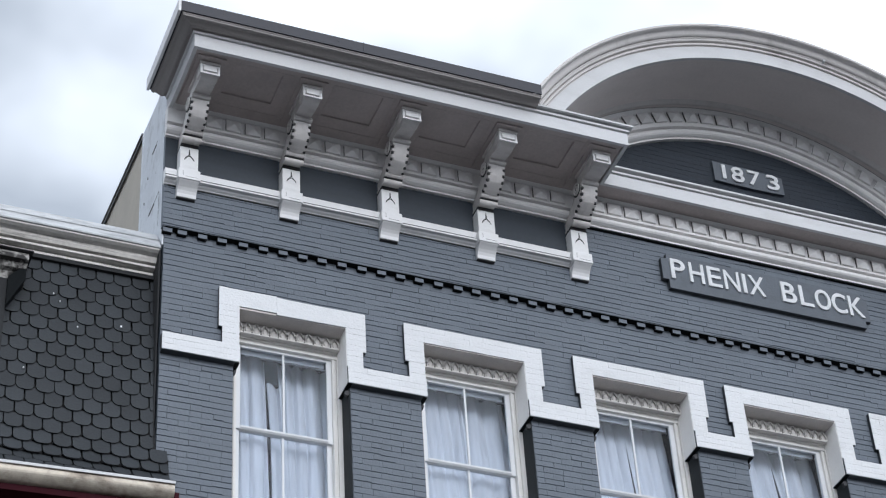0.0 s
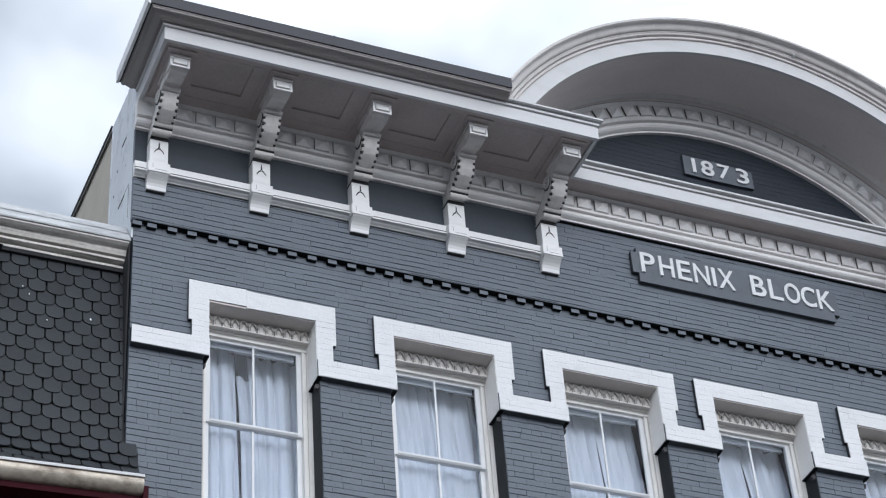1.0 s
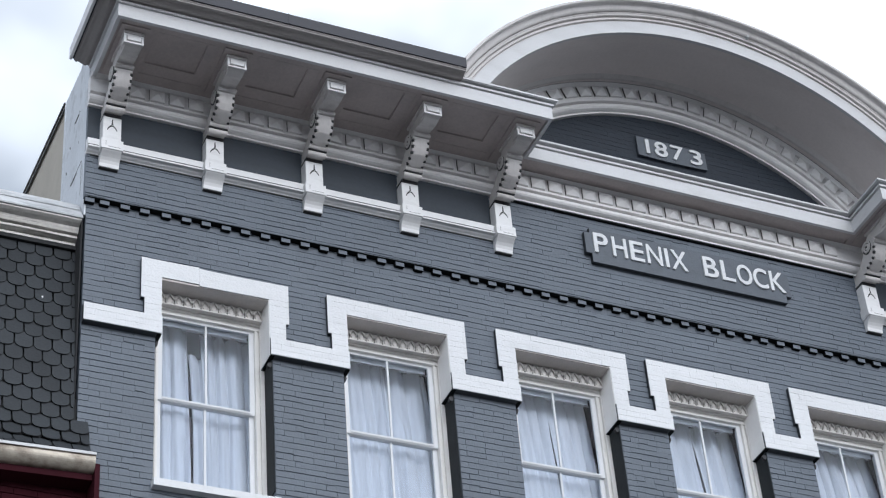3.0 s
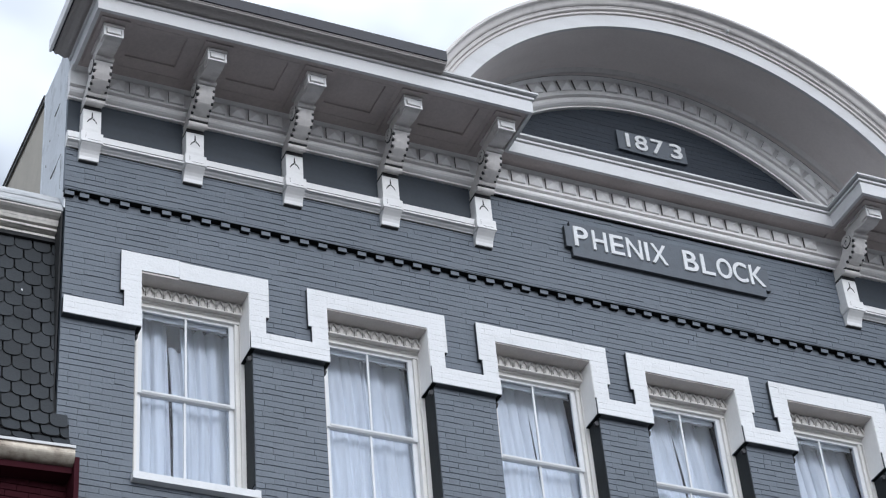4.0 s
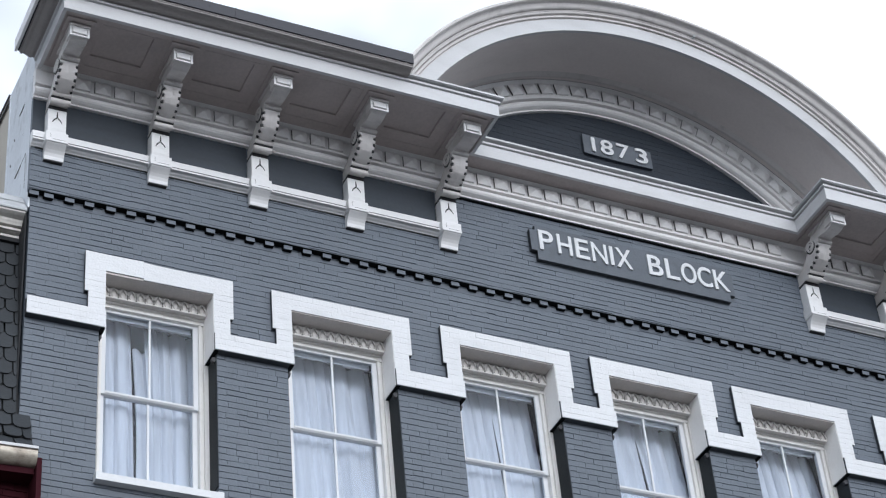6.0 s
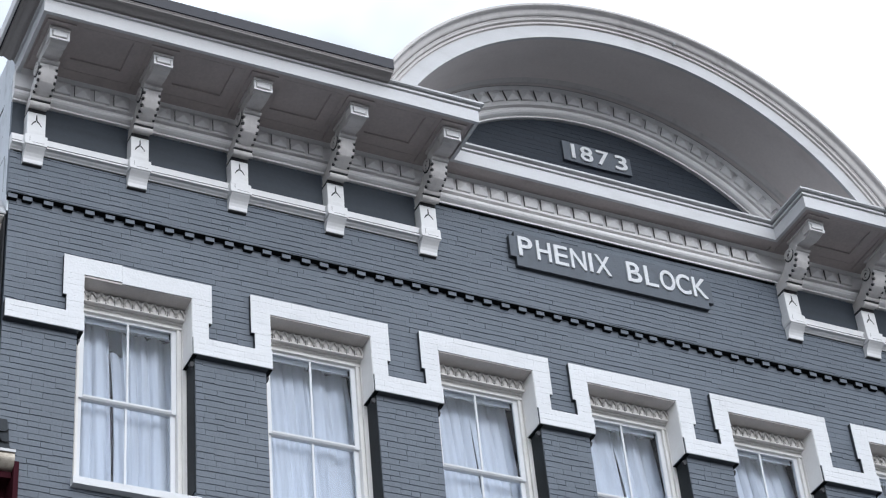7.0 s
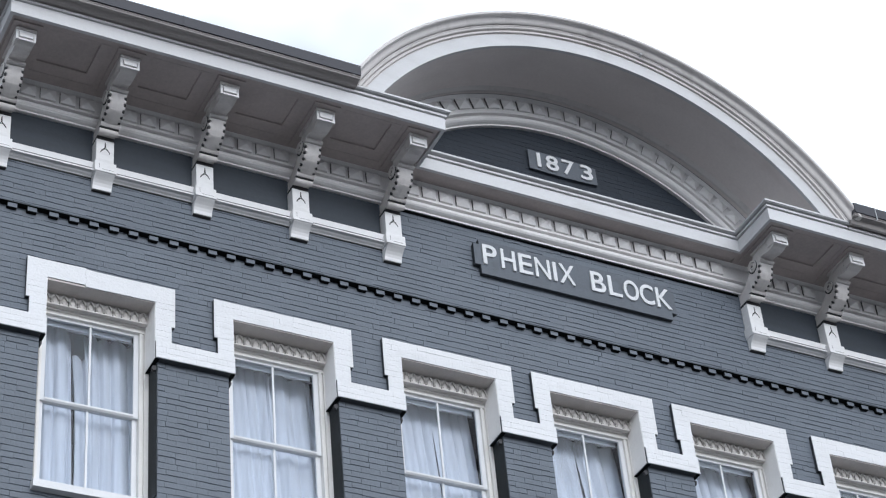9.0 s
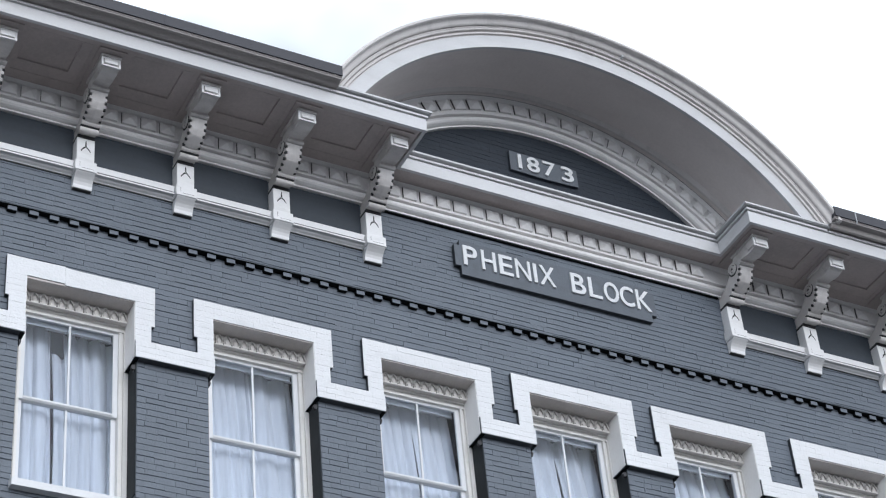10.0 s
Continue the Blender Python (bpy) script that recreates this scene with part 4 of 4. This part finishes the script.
# per window: spans of curtain across the glass and how far each free edge is drawn aside
DRAPES = [((-0.46, -0.105, -0.008), (-0.088, 0.085, 0.0), (0.05, 0.60, 0.0)), ((-0.46, 0.085, -0.015), (0.045, 0.560, 0.0)), ((-0.46, 0.08, -0.02), (0.045, 0.550, 0.0)), ((-0.46, 0.05, -0.03), (0.045, 0.555, 0.02)), ((-0.46, 0.07, -0.02), (0.045, 0.550, 0.02)), ((-0.46, 0.08, 0.0), (0.05, 0.57, 0.0)), ((-0.46, 0.08, 0.0), (0.05, 0.58, 0.0))]
for i, c in enumerate(WIN):
    window(i, c)
    for k, (a, b, sw) in enumerate(DRAPES[i]):
        ob = drape("curtain", c + a, c + b, 0.385 + 0.018 * k, 12.60, 14.80 - (0.30 if (i == 0 and k == 1) else 0.0), 17 * i + k, 0.20, sw)
        tagged(ob, "white sheer curtain hanging in soft folds behind the glass", "curtain", "curtains behind the windows")
    rod = boxed("curtain_rod", (c - 0.48, c + 0.60, 0.575, 0.590, 14.800, 14.812), M_SASH, None)
    tagged(rod, "white curtain rod behind the window head", "curtain rod", "curtain rods")
    bl = boxed("roller_blind", (c - 0.45, c + 0.45, 0.334, 0.337, 14.628, 14.80), M_BLIND, None, bevel=0.0)
    tagged(bl, "pale roller blind pulled down a little", "blind", "roller blinds")
# dim rooms behind the windows
room = thing("room", "dim plaster room behind the windows", "room", kind="structure")
bm = bmesh.new()
box(bm, 0.40, WIDTH - 0.40, 3.2, 3.3, 12.0, 15.5); box(bm, 0.40, WIDTH - 0.40, 0.39, 3.2, 15.3, 15.4); box(bm, 0.40, WIDTH - 0.40, 0.39, 3.2, 12.0, 12.1)
part("room_shell", bm, M_ROOM, room)

# dark stop boards on the piers' reveals, with shutter pintles
for i, c in enumerate(WIN):
    stop = boxed("stop_board", (c + LOW - 0.012, c + LOW - 0.0005, 0.003, 0.2135, Z_SILL + 0.12, Z_ARM0 - 0.0068), M_BOARD, None)
    tagged(stop, "dark grey painted stop board on the window reveal", "stop board", "stop boards beside the windows")
    for s in (-1, 1):
        a, b = sorted((c + s * (HALF - 0.003), c + s * (LOW - 0.0005)))
        # Black plate added to darken the shaded spot below the band's end.
        boxed("band_shade_plate", (a, b, -0.062, 0.2135, Z_ARM0 - 0.0063, Z_ARM0 - 0.0043), M_STOP, string, "black plate for the shade under the band", 0.0)
        pin = thing("shutter_pintle", "black iron shutter pintle on the window pier", "shutter hinge", "shutter pintles")
        bm = bmesh.new()
        x = c + s * (LOW - 0.0125)
        k = 1.0 if s > 0 else 0.45
        prism(bm, [(x, Z_ARM0 - 0.045), (x - s * 0.034 * k, Z_ARM0 - 0.050), (x - s * 0.044 * k, Z_ARM0 - 0.070), (x - s * 0.036 * k, Z_ARM0 - 0.098 * (1 if s > 0 else 0.8)), (x - s * 0.014 * k, Z_ARM0 - 0.105), (x, Z_ARM0 - 0.085)], 0.004, 0.040)
        part("iron_pin", bm, M_BLACK, pin)


# ---- name board and date plaque ----
def letter_mesh(ch, height, depth):
    cu = bpy.data.curves.new("letter", "FONT")
    cu.body, cu.size, cu.extrude, cu.offset = ch, 1.0, 0.0, 0.0
    cu.align_x = "LEFT"
    tmp = bpy.data.objects.new("tmp", cu)
    scene.collection.objects.link(tmp)
    bpy.context.view_layer.update()
    me0 = bpy.data.meshes.new_from_object(tmp.evaluated_get(bpy.context.evaluated_depsgraph_get()))
    bpy.data.objects.remove(tmp)
    v = np.array([p.co for p in me0.vertices])
    lo, hi = v.min(0), v.max(0)
    bm = bmesh.new(); bm.from_mesh(me0)
    return bm, lo, hi


def letters(text, spans, z0, z1, y, depth, parent):
    """Cap letters as solid pieces, each fitted to its span along x."""
    for ch, (xa, xb) in zip(text, spans):
        bm, lo, hi = letter_mesh(ch, 1, depth)
        sx, sz = (xb - xa) / (hi[0] - lo[0]), (z1 - z0) / (hi[1] - lo[1])
        for v in bm.verts:
            v.co = Vector((xa + (v.co.x - lo[0]) * sx, 0, z0 + (v.co.y - lo[1]) * sz))
        bmesh.ops.remove_doubles(bm, verts=bm.verts, dist=0.0004)
        # embolden: push the outline out a little
        rim = [e for e in bm.edges if len(e.link_faces) == 1]
        push = {}
        for e in rim:
            f = e.link_faces[0]
            d = (e.verts[1].co - e.verts[0].co).normalized()
            n = Vector((d.z, 0, -d.x))
            if n.dot((e.verts[0].co + e.verts[1].co) / 2 - f.calc_center_median()) < 0:
                n = -n
            for v in e.verts:
                push.setdefault(v, Vector()); push[v] += n
        for v, n in push.items():
            if n.length > 1e-6:
                v.co += n.normalized() * (0.0 if ch in "I1" else 0.0055)
        ret = bmesh.ops.extrude_face_region(bm, geom=bm.faces[:])
        for g in ret["geom"]:
            if isinstance(g, bmesh.types.BMVert):
                g.co.y -= depth
        for v in bm.verts:
            v.co.y += y
        part("letter", bm, M_SIGN, parent, "white raised capital " + ("figure" if ch.isdigit() else "letter"))


M_SIGN = material("white_sign_paint", (0.64, 0.65, 0.66), 0.55, spread=0.08, big=8, bump=0.1, stain=(0.4, 0.41, 0.43), stain_amount=0.5, stain_scale=14)
sign = thing("name_board", "grey painted board with white raised letters PHENIX BLOCK", "sign")
sx0, sx1, sz0, sz1 = 5.612, 8.235, 16.274, 16.756
nt = 0.07
outline = [(sx0 + nt, sz0), (sx1 - nt, sz0), (sx1 - nt, sz0 + nt + 0.03), (sx1, sz0 + nt + 0.03), (sx1, sz1 - nt), (sx1 - nt, sz1 - nt), (sx1 - nt, sz1), (sx0 + nt, sz1), (sx0 + nt, sz1 - nt), (sx0, sz1 - nt), (sx0, sz0 + nt + 0.05), (sx0 + nt, sz0 + nt + 0.05)]
bm = bmesh.new(); prism(bm, outline, -0.108, -0.0625)
part("board_edge", bm, M_DARK, sign, "dark edge of the board")
bm = bmesh.new(); prism(bm, outline, -0.115, -0.1085)
board = part("board", bm, M_NAME_BOARD, sign, "grey painted board with notched corners")
dx = -0.010
letters("PHENIX", [(p + dx, q + dx) for p, q in ((5.725, 5.895), (5.955, 6.13), (6.18, 6.345), (6.39, 6.575), (6.618, 6.662), (6.70, 6.895))], 16.413, 16.683, -0.1155, 0.018, board)
letters("BLOCK", [(p + dx, q + dx) for p, q in ((7.115, 7.295), (7.345, 7.51), (7.55, 7.74), (7.765, 7.945), (7.985, 8.175))], 16.413, 16.688, -0.1155, 0.018, board)
plaque = thing("date_plaque", "small grey board with white raised figures 1873", "sign")
arc_foot = [(6.52 + 0.92 * k / 10, 18.106 - 0.013 * math.sin(math.pi * k / 10)) for k in range(11)]
bm = bmesh.new(); prism(bm, arc_foot + [(7.44, 18.366), (7.015, 18.392), (6.52, 18.396)], -0.088, -0.0505)
date_board = part("board", bm, M_NAME_BOARD, plaque)
letters("1873", ((6.624, 6.672), (6.748, 6.908), (6.968, 7.128), (7.218, 7.373)), 18.144, 18.360, -0.0885, 0.018, date_board)


# ---- the neighbouring building with its slate mansard ----
nb = thing("neighbouring_building", "older house with a slate mansard roof and peeling white cornice", "building")
NX0, NX1 = -9.0, -0.022
boxed("front_wall", (NX0, 0.10, -0.13, -0.006, 0.0, 12.355), M_RED, nb, "dark red painted brick wall", 0.0)
boxed("body_wall", (NX0, NX1, 0.0, 14.0, 0.0, 12.35), M_RED, nb, "dark red brick side of the house", 0.0)
# mansard section (y, z), from the top down
MS = [(0.26, 15.34), (0.17, 14.65), (0.085, 13.95), (0.035, 13.35), (-0.005, 13.02), (-0.055, 12.83), (-0.135, 12.66), (-0.27, 12.48)]
bm = bmesh.new()
prism_x(bm, [(y + 0.02, z) for y, z in MS[:4]] + [(0.035 + 0.02, 12.41), (3.0, 12.41), (3.0, 15.34)], NX0, NX1)
part("roof_deck", bm, M_UNDER, nb)
bm = bmesh.new()
prism_x(bm, [(0.035 + 0.018, 13.35)] + [(y + 0.018, z) for y, z in MS[4:]] + [(-0.31, 12.36), (0.004, 12.36), (0.004, 12.98)], NX0, 0.115)
part("roof_flare", bm, M_UNDER, nb)
boxed("step_flashing", (NX1 - 0.012, -0.0185, 0.03, 0.30, 13.1, 15.5), M_UNDER, nb, "dark lead flashing", 0.0)
# upper cornice and the pale metal apron above it
NC = [(0.34, 15.275), (0.245, 15.280), (0.242, 15.300), (0.300, 15.303), (0.296, 15.312), (0.225, 15.315), (0.222, 15.340), (0.285, 15.343), (0.280, 15.354), (0.19, 15.357), (0.165, 15.362), (0.160, 15.384), (0.215, 15.387), (0.210, 15.396), (0.13, 15.398), (0.11, 15.430), (0.105, 15.455), (0.05, 15.465), (0.015, 15.480), (0.010, 15.495), (0.34, 15.52)]
bm = bmesh.new(); prism_x(bm, NC, NX0, NX1 - 0.014)
part("eaves_cornice", bm, M_OLD, nb, "peeling white moulded eaves cornice")
# Dark strip added as the eaves' shadow; also hides the cornice foot.
boxed("eaves_shadow_strip", (NX0, NX1 - 0.016, 0.190, 0.330, 15.236, 15.2745), M_UNDER, nb, "dark strip for the shadow under the eaves", 0.0)
bm = bmesh.new(); prism_x(bm, [(0.34, 15.5205), (-0.005, 15.4965), (-0.010, 15.512), (0.0, 15.525), (0.095, 15.665), (0.20, 15.83), (0.80, 15.90), (0.80, 15.60)], NX0, NX1 - 0.004)
part("metal_apron", bm, M_LEAD, nb, "pale sheet-metal apron above the eaves")
bm = bmesh.new(); prism_x(bm, [(0.090, 15.668), (0.098, 15.690), (0.118, 15.700), (0.112, 15.685)], NX0, NX1 - 0.006)
part("apron_seam", bm, M_LEAD, nb)
boxed("flat_roof", (NX0, NX1 - 0.004, 0.801, 14.0, 15.4, 15.88), M_ROOF, nb, "", 0.0)
# lower gutter
NG = [(-0.22, 12.29)] + [(-0.34 - 0.092 * math.sin(a), 12.417 - 0.127 * math.cos(a)) for a in [math.pi / 2 * k / 10 for k in range(11)]] + [(-0.445, 12.420), (-0.445, 12.442), (-0.415, 12.445), (-0.41, 12.40), (-0.36, 12.345), (-0.24, 12.345), (-0.14, 12.38), (-0.133, 12.29)]
bm = bmesh.new(); prism_x(bm, NG, NX0, 0.075)
box_gutter = part("box_gutter", bm, M_ZINC, nb, "stained zinc box gutter")
boxed("gutter_lip", (NX0, 0.078, -0.452, -0.440, 12.420, 12.450), M_FASCIA, box_gutter, "white painted gutter lip", 0.004)
boxed("gutter_board", (NX0, 0.070, -0.33, -0.143, 12.225, 12.290), M_RED, box_gutter, "dark red board under the gutter", 0.004)
fall = Matrix.Translation((0.07, 0, 12.45)) @ Matrix.Rotation(-0.042, 4, "Y") @ Matrix.Translation((-0.07, 0, -12.44))
box_gutter.matrix_basis = fall
boxed("corner_board", (0.080, 0.128, -0.40, -0.143, 11.0, 12.375), M_RED, nb, "dark red corner board", 0.004)
# corner of a dormer, weathered
dorm = thing("dormer", "weathered dark dormer with flaking paint on the slate roof", "dormer", at=(0, 0, 0))
bm = bmesh.new(); prism_x(bm, [(0.30, 15.10), (-0.02, 15.08), (-0.05, 15.03), (-0.05, 14.985), (0.00, 14.97), (0.02, 14.92), (0.07, 14.90), (0.10, 14.80), (0.30, 14.78)], -4.0, -1.33)
part("dormer_cornice", bm, M_RAG, dorm, "flaking white dormer cornice")
boxed("dormer_body", (-3.9, -1.50, 0.06, 0.9, 13.2, 14.80), M_UNDER, dorm, "", 0.0)
bm = bmesh.new(); prism_x(bm, [(0.30, 15.135), (-0.05, 15.105), (-0.065, 15.085), (0.30, 15.1005)], -4.03, -1.29)
part("dormer_roof", bm, M_BLACK, dorm)
bm = bmesh.new(); prism(bm, [(-1.50, 14.80), (-1.335, 14.98), (-1.335, 14.80), (-1.42, 14.62), (-1.50, 14.45)], 0.02, 0.20)
part("dormer_bracket", bm, M_STOP, dorm, "dark weathered side bracket")


# ---- slates ----
SW, SE, FOOT = 0.181, 0.158, 0.086
L = [0.0]
for a, b in zip(MS, MS[1:]):
    L.append(L[-1] + math.dist(a, b))


def on_roof(s):
    s = max(0.0, min(L[-1], s))
    for i in range(len(MS) - 1):
        if s <= L[i + 1] or i == len(MS) - 2:
            t = (s - L[i]) / (L[i + 1] - L[i])
            return (MS[i][0] + (MS[i + 1][0] - MS[i][0]) * t, MS[i][1] + (MS[i + 1][1] - MS[i][1]) * t), math.atan2(MS[i][0] - MS[i + 1][0], MS[i][1] - MS[i + 1][1])


def slate_mesh(w, head, name="slate"):
    hw = w / 2 - 0.0075
    out = [(-hw, head), (hw, head), (hw, -0.034), (hw * 0.95, -0.051), (hw * 0.79, -0.069), (hw * 0.54, -0.081), (hw * 0.24, -FOOT), (-hw * 0.24, -FOOT), (-hw * 0.54, -0.081), (-hw * 0.79, -0.069), (-hw * 0.95, -0.051), (-hw, -0.034)]
    n = len(out)
    vs = [(x, -0.011, z) for x, z in out] + [(x, 0.0, z) for x, z in out]
    fs = [tuple(range(n))[::-1], tuple(range(n, 2 * n))] + [(i, (i + 1) % n, n + (i + 1) % n, n + i) for i in range(n)]
    me = bpy.data.meshes.new(name)
    me.from_pydata(vs, [], fs); me.materials.append(M_SLATE); me.materials.append(M_UNDER); me.update()
    # Edges near-black: the shadow line round each slate is in their colour.
    for k in range(2, len(fs)):
        me.polygons[k].material_index = 1
    return me


me_slate = {}
far_v, far_f = [], []
row = 0
s = 0.095 - FOOT
while s < L[-1] - 0.04:
    (y, z), tilt = on_roof(s + FOOT)          # each slate's foot lies on the roof's curve
    y, z = y + FOOT * math.sin(tilt), z + FOOT * math.cos(tilt)
    x_end = NX1 - 0.005 if z > 13.10 else 0.112
    xs_row = []
    xr = -1.159 + SW * (7 if row % 2 else 7.5)          # right edges, half a slate on in every other course
    while xr - SW > x_end - 0.035:
        xr -= SW
    while xr > NX0 + 0.2:
        e = min(xr, x_end)
        xs_row.append(((e + xr - SW) / 2, e - xr + SW)); xr -= SW
    for xc, wd in xs_row:
        key = (round(wd, 3), 0.094 if z < 13.3 else 0.112)
        if key not in me_slate:
            me_slate[key] = slate_mesh(wd, key[1])
        if xc < -1.95:      # far slates, out of reach, stay in one sheet
            mt = Matrix.Translation((xc, y - 0.012 - rng.uniform(0, 0.004), z)) @ Matrix.Rotation(-tilt - 0.06, 4, "X")
            n0 = len(far_v)
            far_v += [mt @ v.co for v in me_slate[key].vertices]
            far_f += [tuple(n0 + i for i in p.vertices) for p in me_slate[key].polygons]
            continue
        ob = new("slate", me_slate[key])
        jt = rng.uniform(-0.012, 0.012)
        ob.matrix_basis = Matrix.Translation((xc + rng.uniform(-0.003, 0.003), y - 0.012 - rng.uniform(0, 0.004), z)) @ Matrix.Rotation(-tilt - (0.075 if z > 13.1 else 0.03), 4, "X") @ Matrix.Rotation(jt, 4, "Y")
        ob.parent = nb
    s += SE
    row += 1


for x, z, r in ((-1.03, 14.80, 0.006), (-0.965, 14.71, 0.0055), (-0.785, 14.41, 0.0055), (-0.36, 14.52, 0.009), (-1.28, 13.77, 0.006)):
    yr = next(a[0] + (b[0] - a[0]) * (a[1] - z) / (a[1] - b[1]) for a, b in zip(MS, MS[1:]) if b[1] <= z <= a[1])
    bm = bmesh.new(); prism(bm, [(x + r * math.cos(a), z + 1.5 * r * math.sin(a)) for a in [math.pi * 2 * k / 8 for k in range(8)]], yr - 0.040, yr - 0.010)
    part("white_speck", bm, M_SASH, nb, "small white speck on the slates")


far = mesh_object("slate_courses", far_v, far_f, M_SLATE, nb)
tagged(far, "grey slate courses", kind="stuff")


# ---- bricks of the front wall ----
def brick_verts(x0, x1, z0, z1, y, cx=0.0008, cz=0.0038):
    return [(x0 + cx, y, z0 + cz), (x1 - cx, y, z0 + cz), (x1 - cx, y, z1 - cz), (x0 + cx, y, z1 - cz),
            (x0, y + 0.004, z0), (x1, y + 0.004, z0), (x1, y + 0.004, z1), (x0, y + 0.004, z1),
            (x0, y + 0.014, z0), (x1, y + 0.014, z0), (x1, y + 0.014, z1), (x0, y + 0.014, z1)]


BRICK_FACES = [(0, 1, 2, 3), (4, 5, 1, 0), (5, 6, 2, 1), (6, 7, 3, 2), (7, 4, 0, 3), (8, 9, 5, 4), (9, 10, 6, 5), (10, 11, 7, 6), (11, 8, 4, 7)]


def clear_spans(z0, z1):
    """Stretches of plain wall between openings and trim at this course."""
    zm = (z0 + z1) / 2
    if zm > FL - 0.30:
        if zm < Z_COR + 0.05:
            return []
        rr = R - 0.34
        d2 = rr * rr - (z1 - ARC_Z) ** 2
        return [(CX - d2 ** 0.5, CX + d2 ** 0.5)] if d2 > 0.04 else []
    if zm > 16.32:
        return [(BRK[4] + 0.08, BRK[5] - 0.08)]
    if zm > Z_TOP - 0.02:
        return [(-0.036, WIDTH + 0.036)] if z1 > Z_DENT else [(0.0, WIDTH)]
    if zm > Z_ARM1:
        o = OUT - 0.04
        return [(0.0, WIN[0] - o)] + [(a + o, b - o) for a, b in zip(WIN, WIN[1:])] + [(WIN[-1] + o, WIDTH)]
    if zm > Z_ARM0:
        return []
    if zm > Z_SILL:
        return [(0.0, WIN[0] - LOW)] + [(a + LOW, b - LOW) for a, b in zip(WIN, WIN[1:])] + [(WIN[-1] + LOW, WIDTH)]
    return [(0.0, WIDTH)]


joined_v, joined_f = [], []
tymp_v, tymp_f = [], []
near_count = 0
rb = random.Random(11)
course = 0
z = Z_ARM0 - COURSE * 34
while z < 18.8:
    z1 = z + COURSE
    y_face = 0.0 if z1 < Z_DENT + 0.01 else -0.062 if z1 < 16.34 else -0.055 if z1 < FL else -0.0495
    joint = rb.choice((0.0022, 0.0036, 0.0050, 0.0068))
    if Z_DENT < z < 16.33:
        joint *= 1.25
    pier = z1 < Z_ARM0 + 0.01
    plain = z > FL          # thickly painted courses under the arch
    if z < Z_DENT < z1:
        y_face, zb = -0.062, Z_DENT + 0.0008
    else:
        zb = z
    for a, b in clear_spans(z, z1):
        x = a - rb.uniform(0.0, 0.03) - (0.107 if course % 2 else 0.0)
        header_row = course % 7 == 3
        while x < b - 0.001:
            ln = (0.107 if header_row else 0.213) + rb.uniform(-0.010, 0.010)
            p, q = max(x, a), min(x + ln, b)
            if b - q < 0.035:
                q = b
            if q - p > 0.03:
                dz = rb.uniform(-0.0016, 0.0016) if zb == z else 0.0
                gap_lo = joint * rb.choice((0.2, 0.5, 1.0, 1.0, 1.4)) if rb.random() > 0.24 else rb.choice((0.0, 0.0090, 0.0120))
                gap_hi = rb.choice((0.0, 0.0, 0.0, 0.001, 0.002))
                gx = rb.choice((0.0, 0.0, 0.0, 0.0010, 0.0028, 0.0050)) if pier else rb.choice((0.0,) * 9 + (0.0010, 0.0030, 0.0050))
                if plain:
                    gx, dz, gap_lo, gap_hi = 0.0, 0.0, 0.25 * gap_lo, 0.0
                vs = brick_verts(p + gx, q - 0.0001, zb + gap_lo + dz, z1 - gap_hi + dz, y_face + rb.uniform(-0.0013, 0.0013) * (0.3 if plain else 1.0), 0.0007 if pier else 0.0004, 0.0006 if plain else rb.choice((0.0015, 0.0025, 0.004)))
                if p < 2.75 and Z_SILL - 0.6 < z < Z_ARM0 and near_count < 295:
                    mesh_object("brick", vs, BRICK_FACES, M_GREY, wall)
                    near_count += 1
                elif z > FL:
                    n0 = len(tymp_v)
                    tymp_v += vs
                    tymp_f += [tuple(n0 + i for i in f) for f in BRICK_FACES]
                else:
                    n0 = len(joined_v)
                    joined_v += vs
                    joined_f += [tuple(n0 + i for i in f) for f in BRICK_FACES]
            x = q if q > x else x + ln
            if q == b:
                break
    z = z1
    course += 1
bricks = mesh_object("brickwork", joined_v, joined_f, M_GREY, wall)
tagged(bricks, "blue-grey painted brick courses", kind="stuff")
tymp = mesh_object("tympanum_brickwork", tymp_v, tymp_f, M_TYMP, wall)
tagged(tymp, "grey painted brick courses under the arch, its shade in the colour", kind="stuff")

red_v, red_f = [], []
z = 11.2
course = 0
while z < 12.22:
    x = -2.6 - (0.107 if course % 2 else 0.0)
    while x < 0.095:
        q = min(x + 0.213, 0.10)
        if q - x > 0.03:
            n0 = len(red_v)
            red_v += brick_verts(x + 0.002, q - 0.002, z + 0.003, z + COURSE - 0.003, -0.142 + rb.uniform(-0.002, 0.002), 0.002, 0.003)
            red_f += [tuple(n0 + i for i in f) for f in BRICK_FACES]
        x += 0.213
    z += COURSE
    course += 1
red = mesh_object("red_brickwork", red_v, red_f, M_RED, nb)
tagged(red, "dark red painted brick courses", kind="stuff")
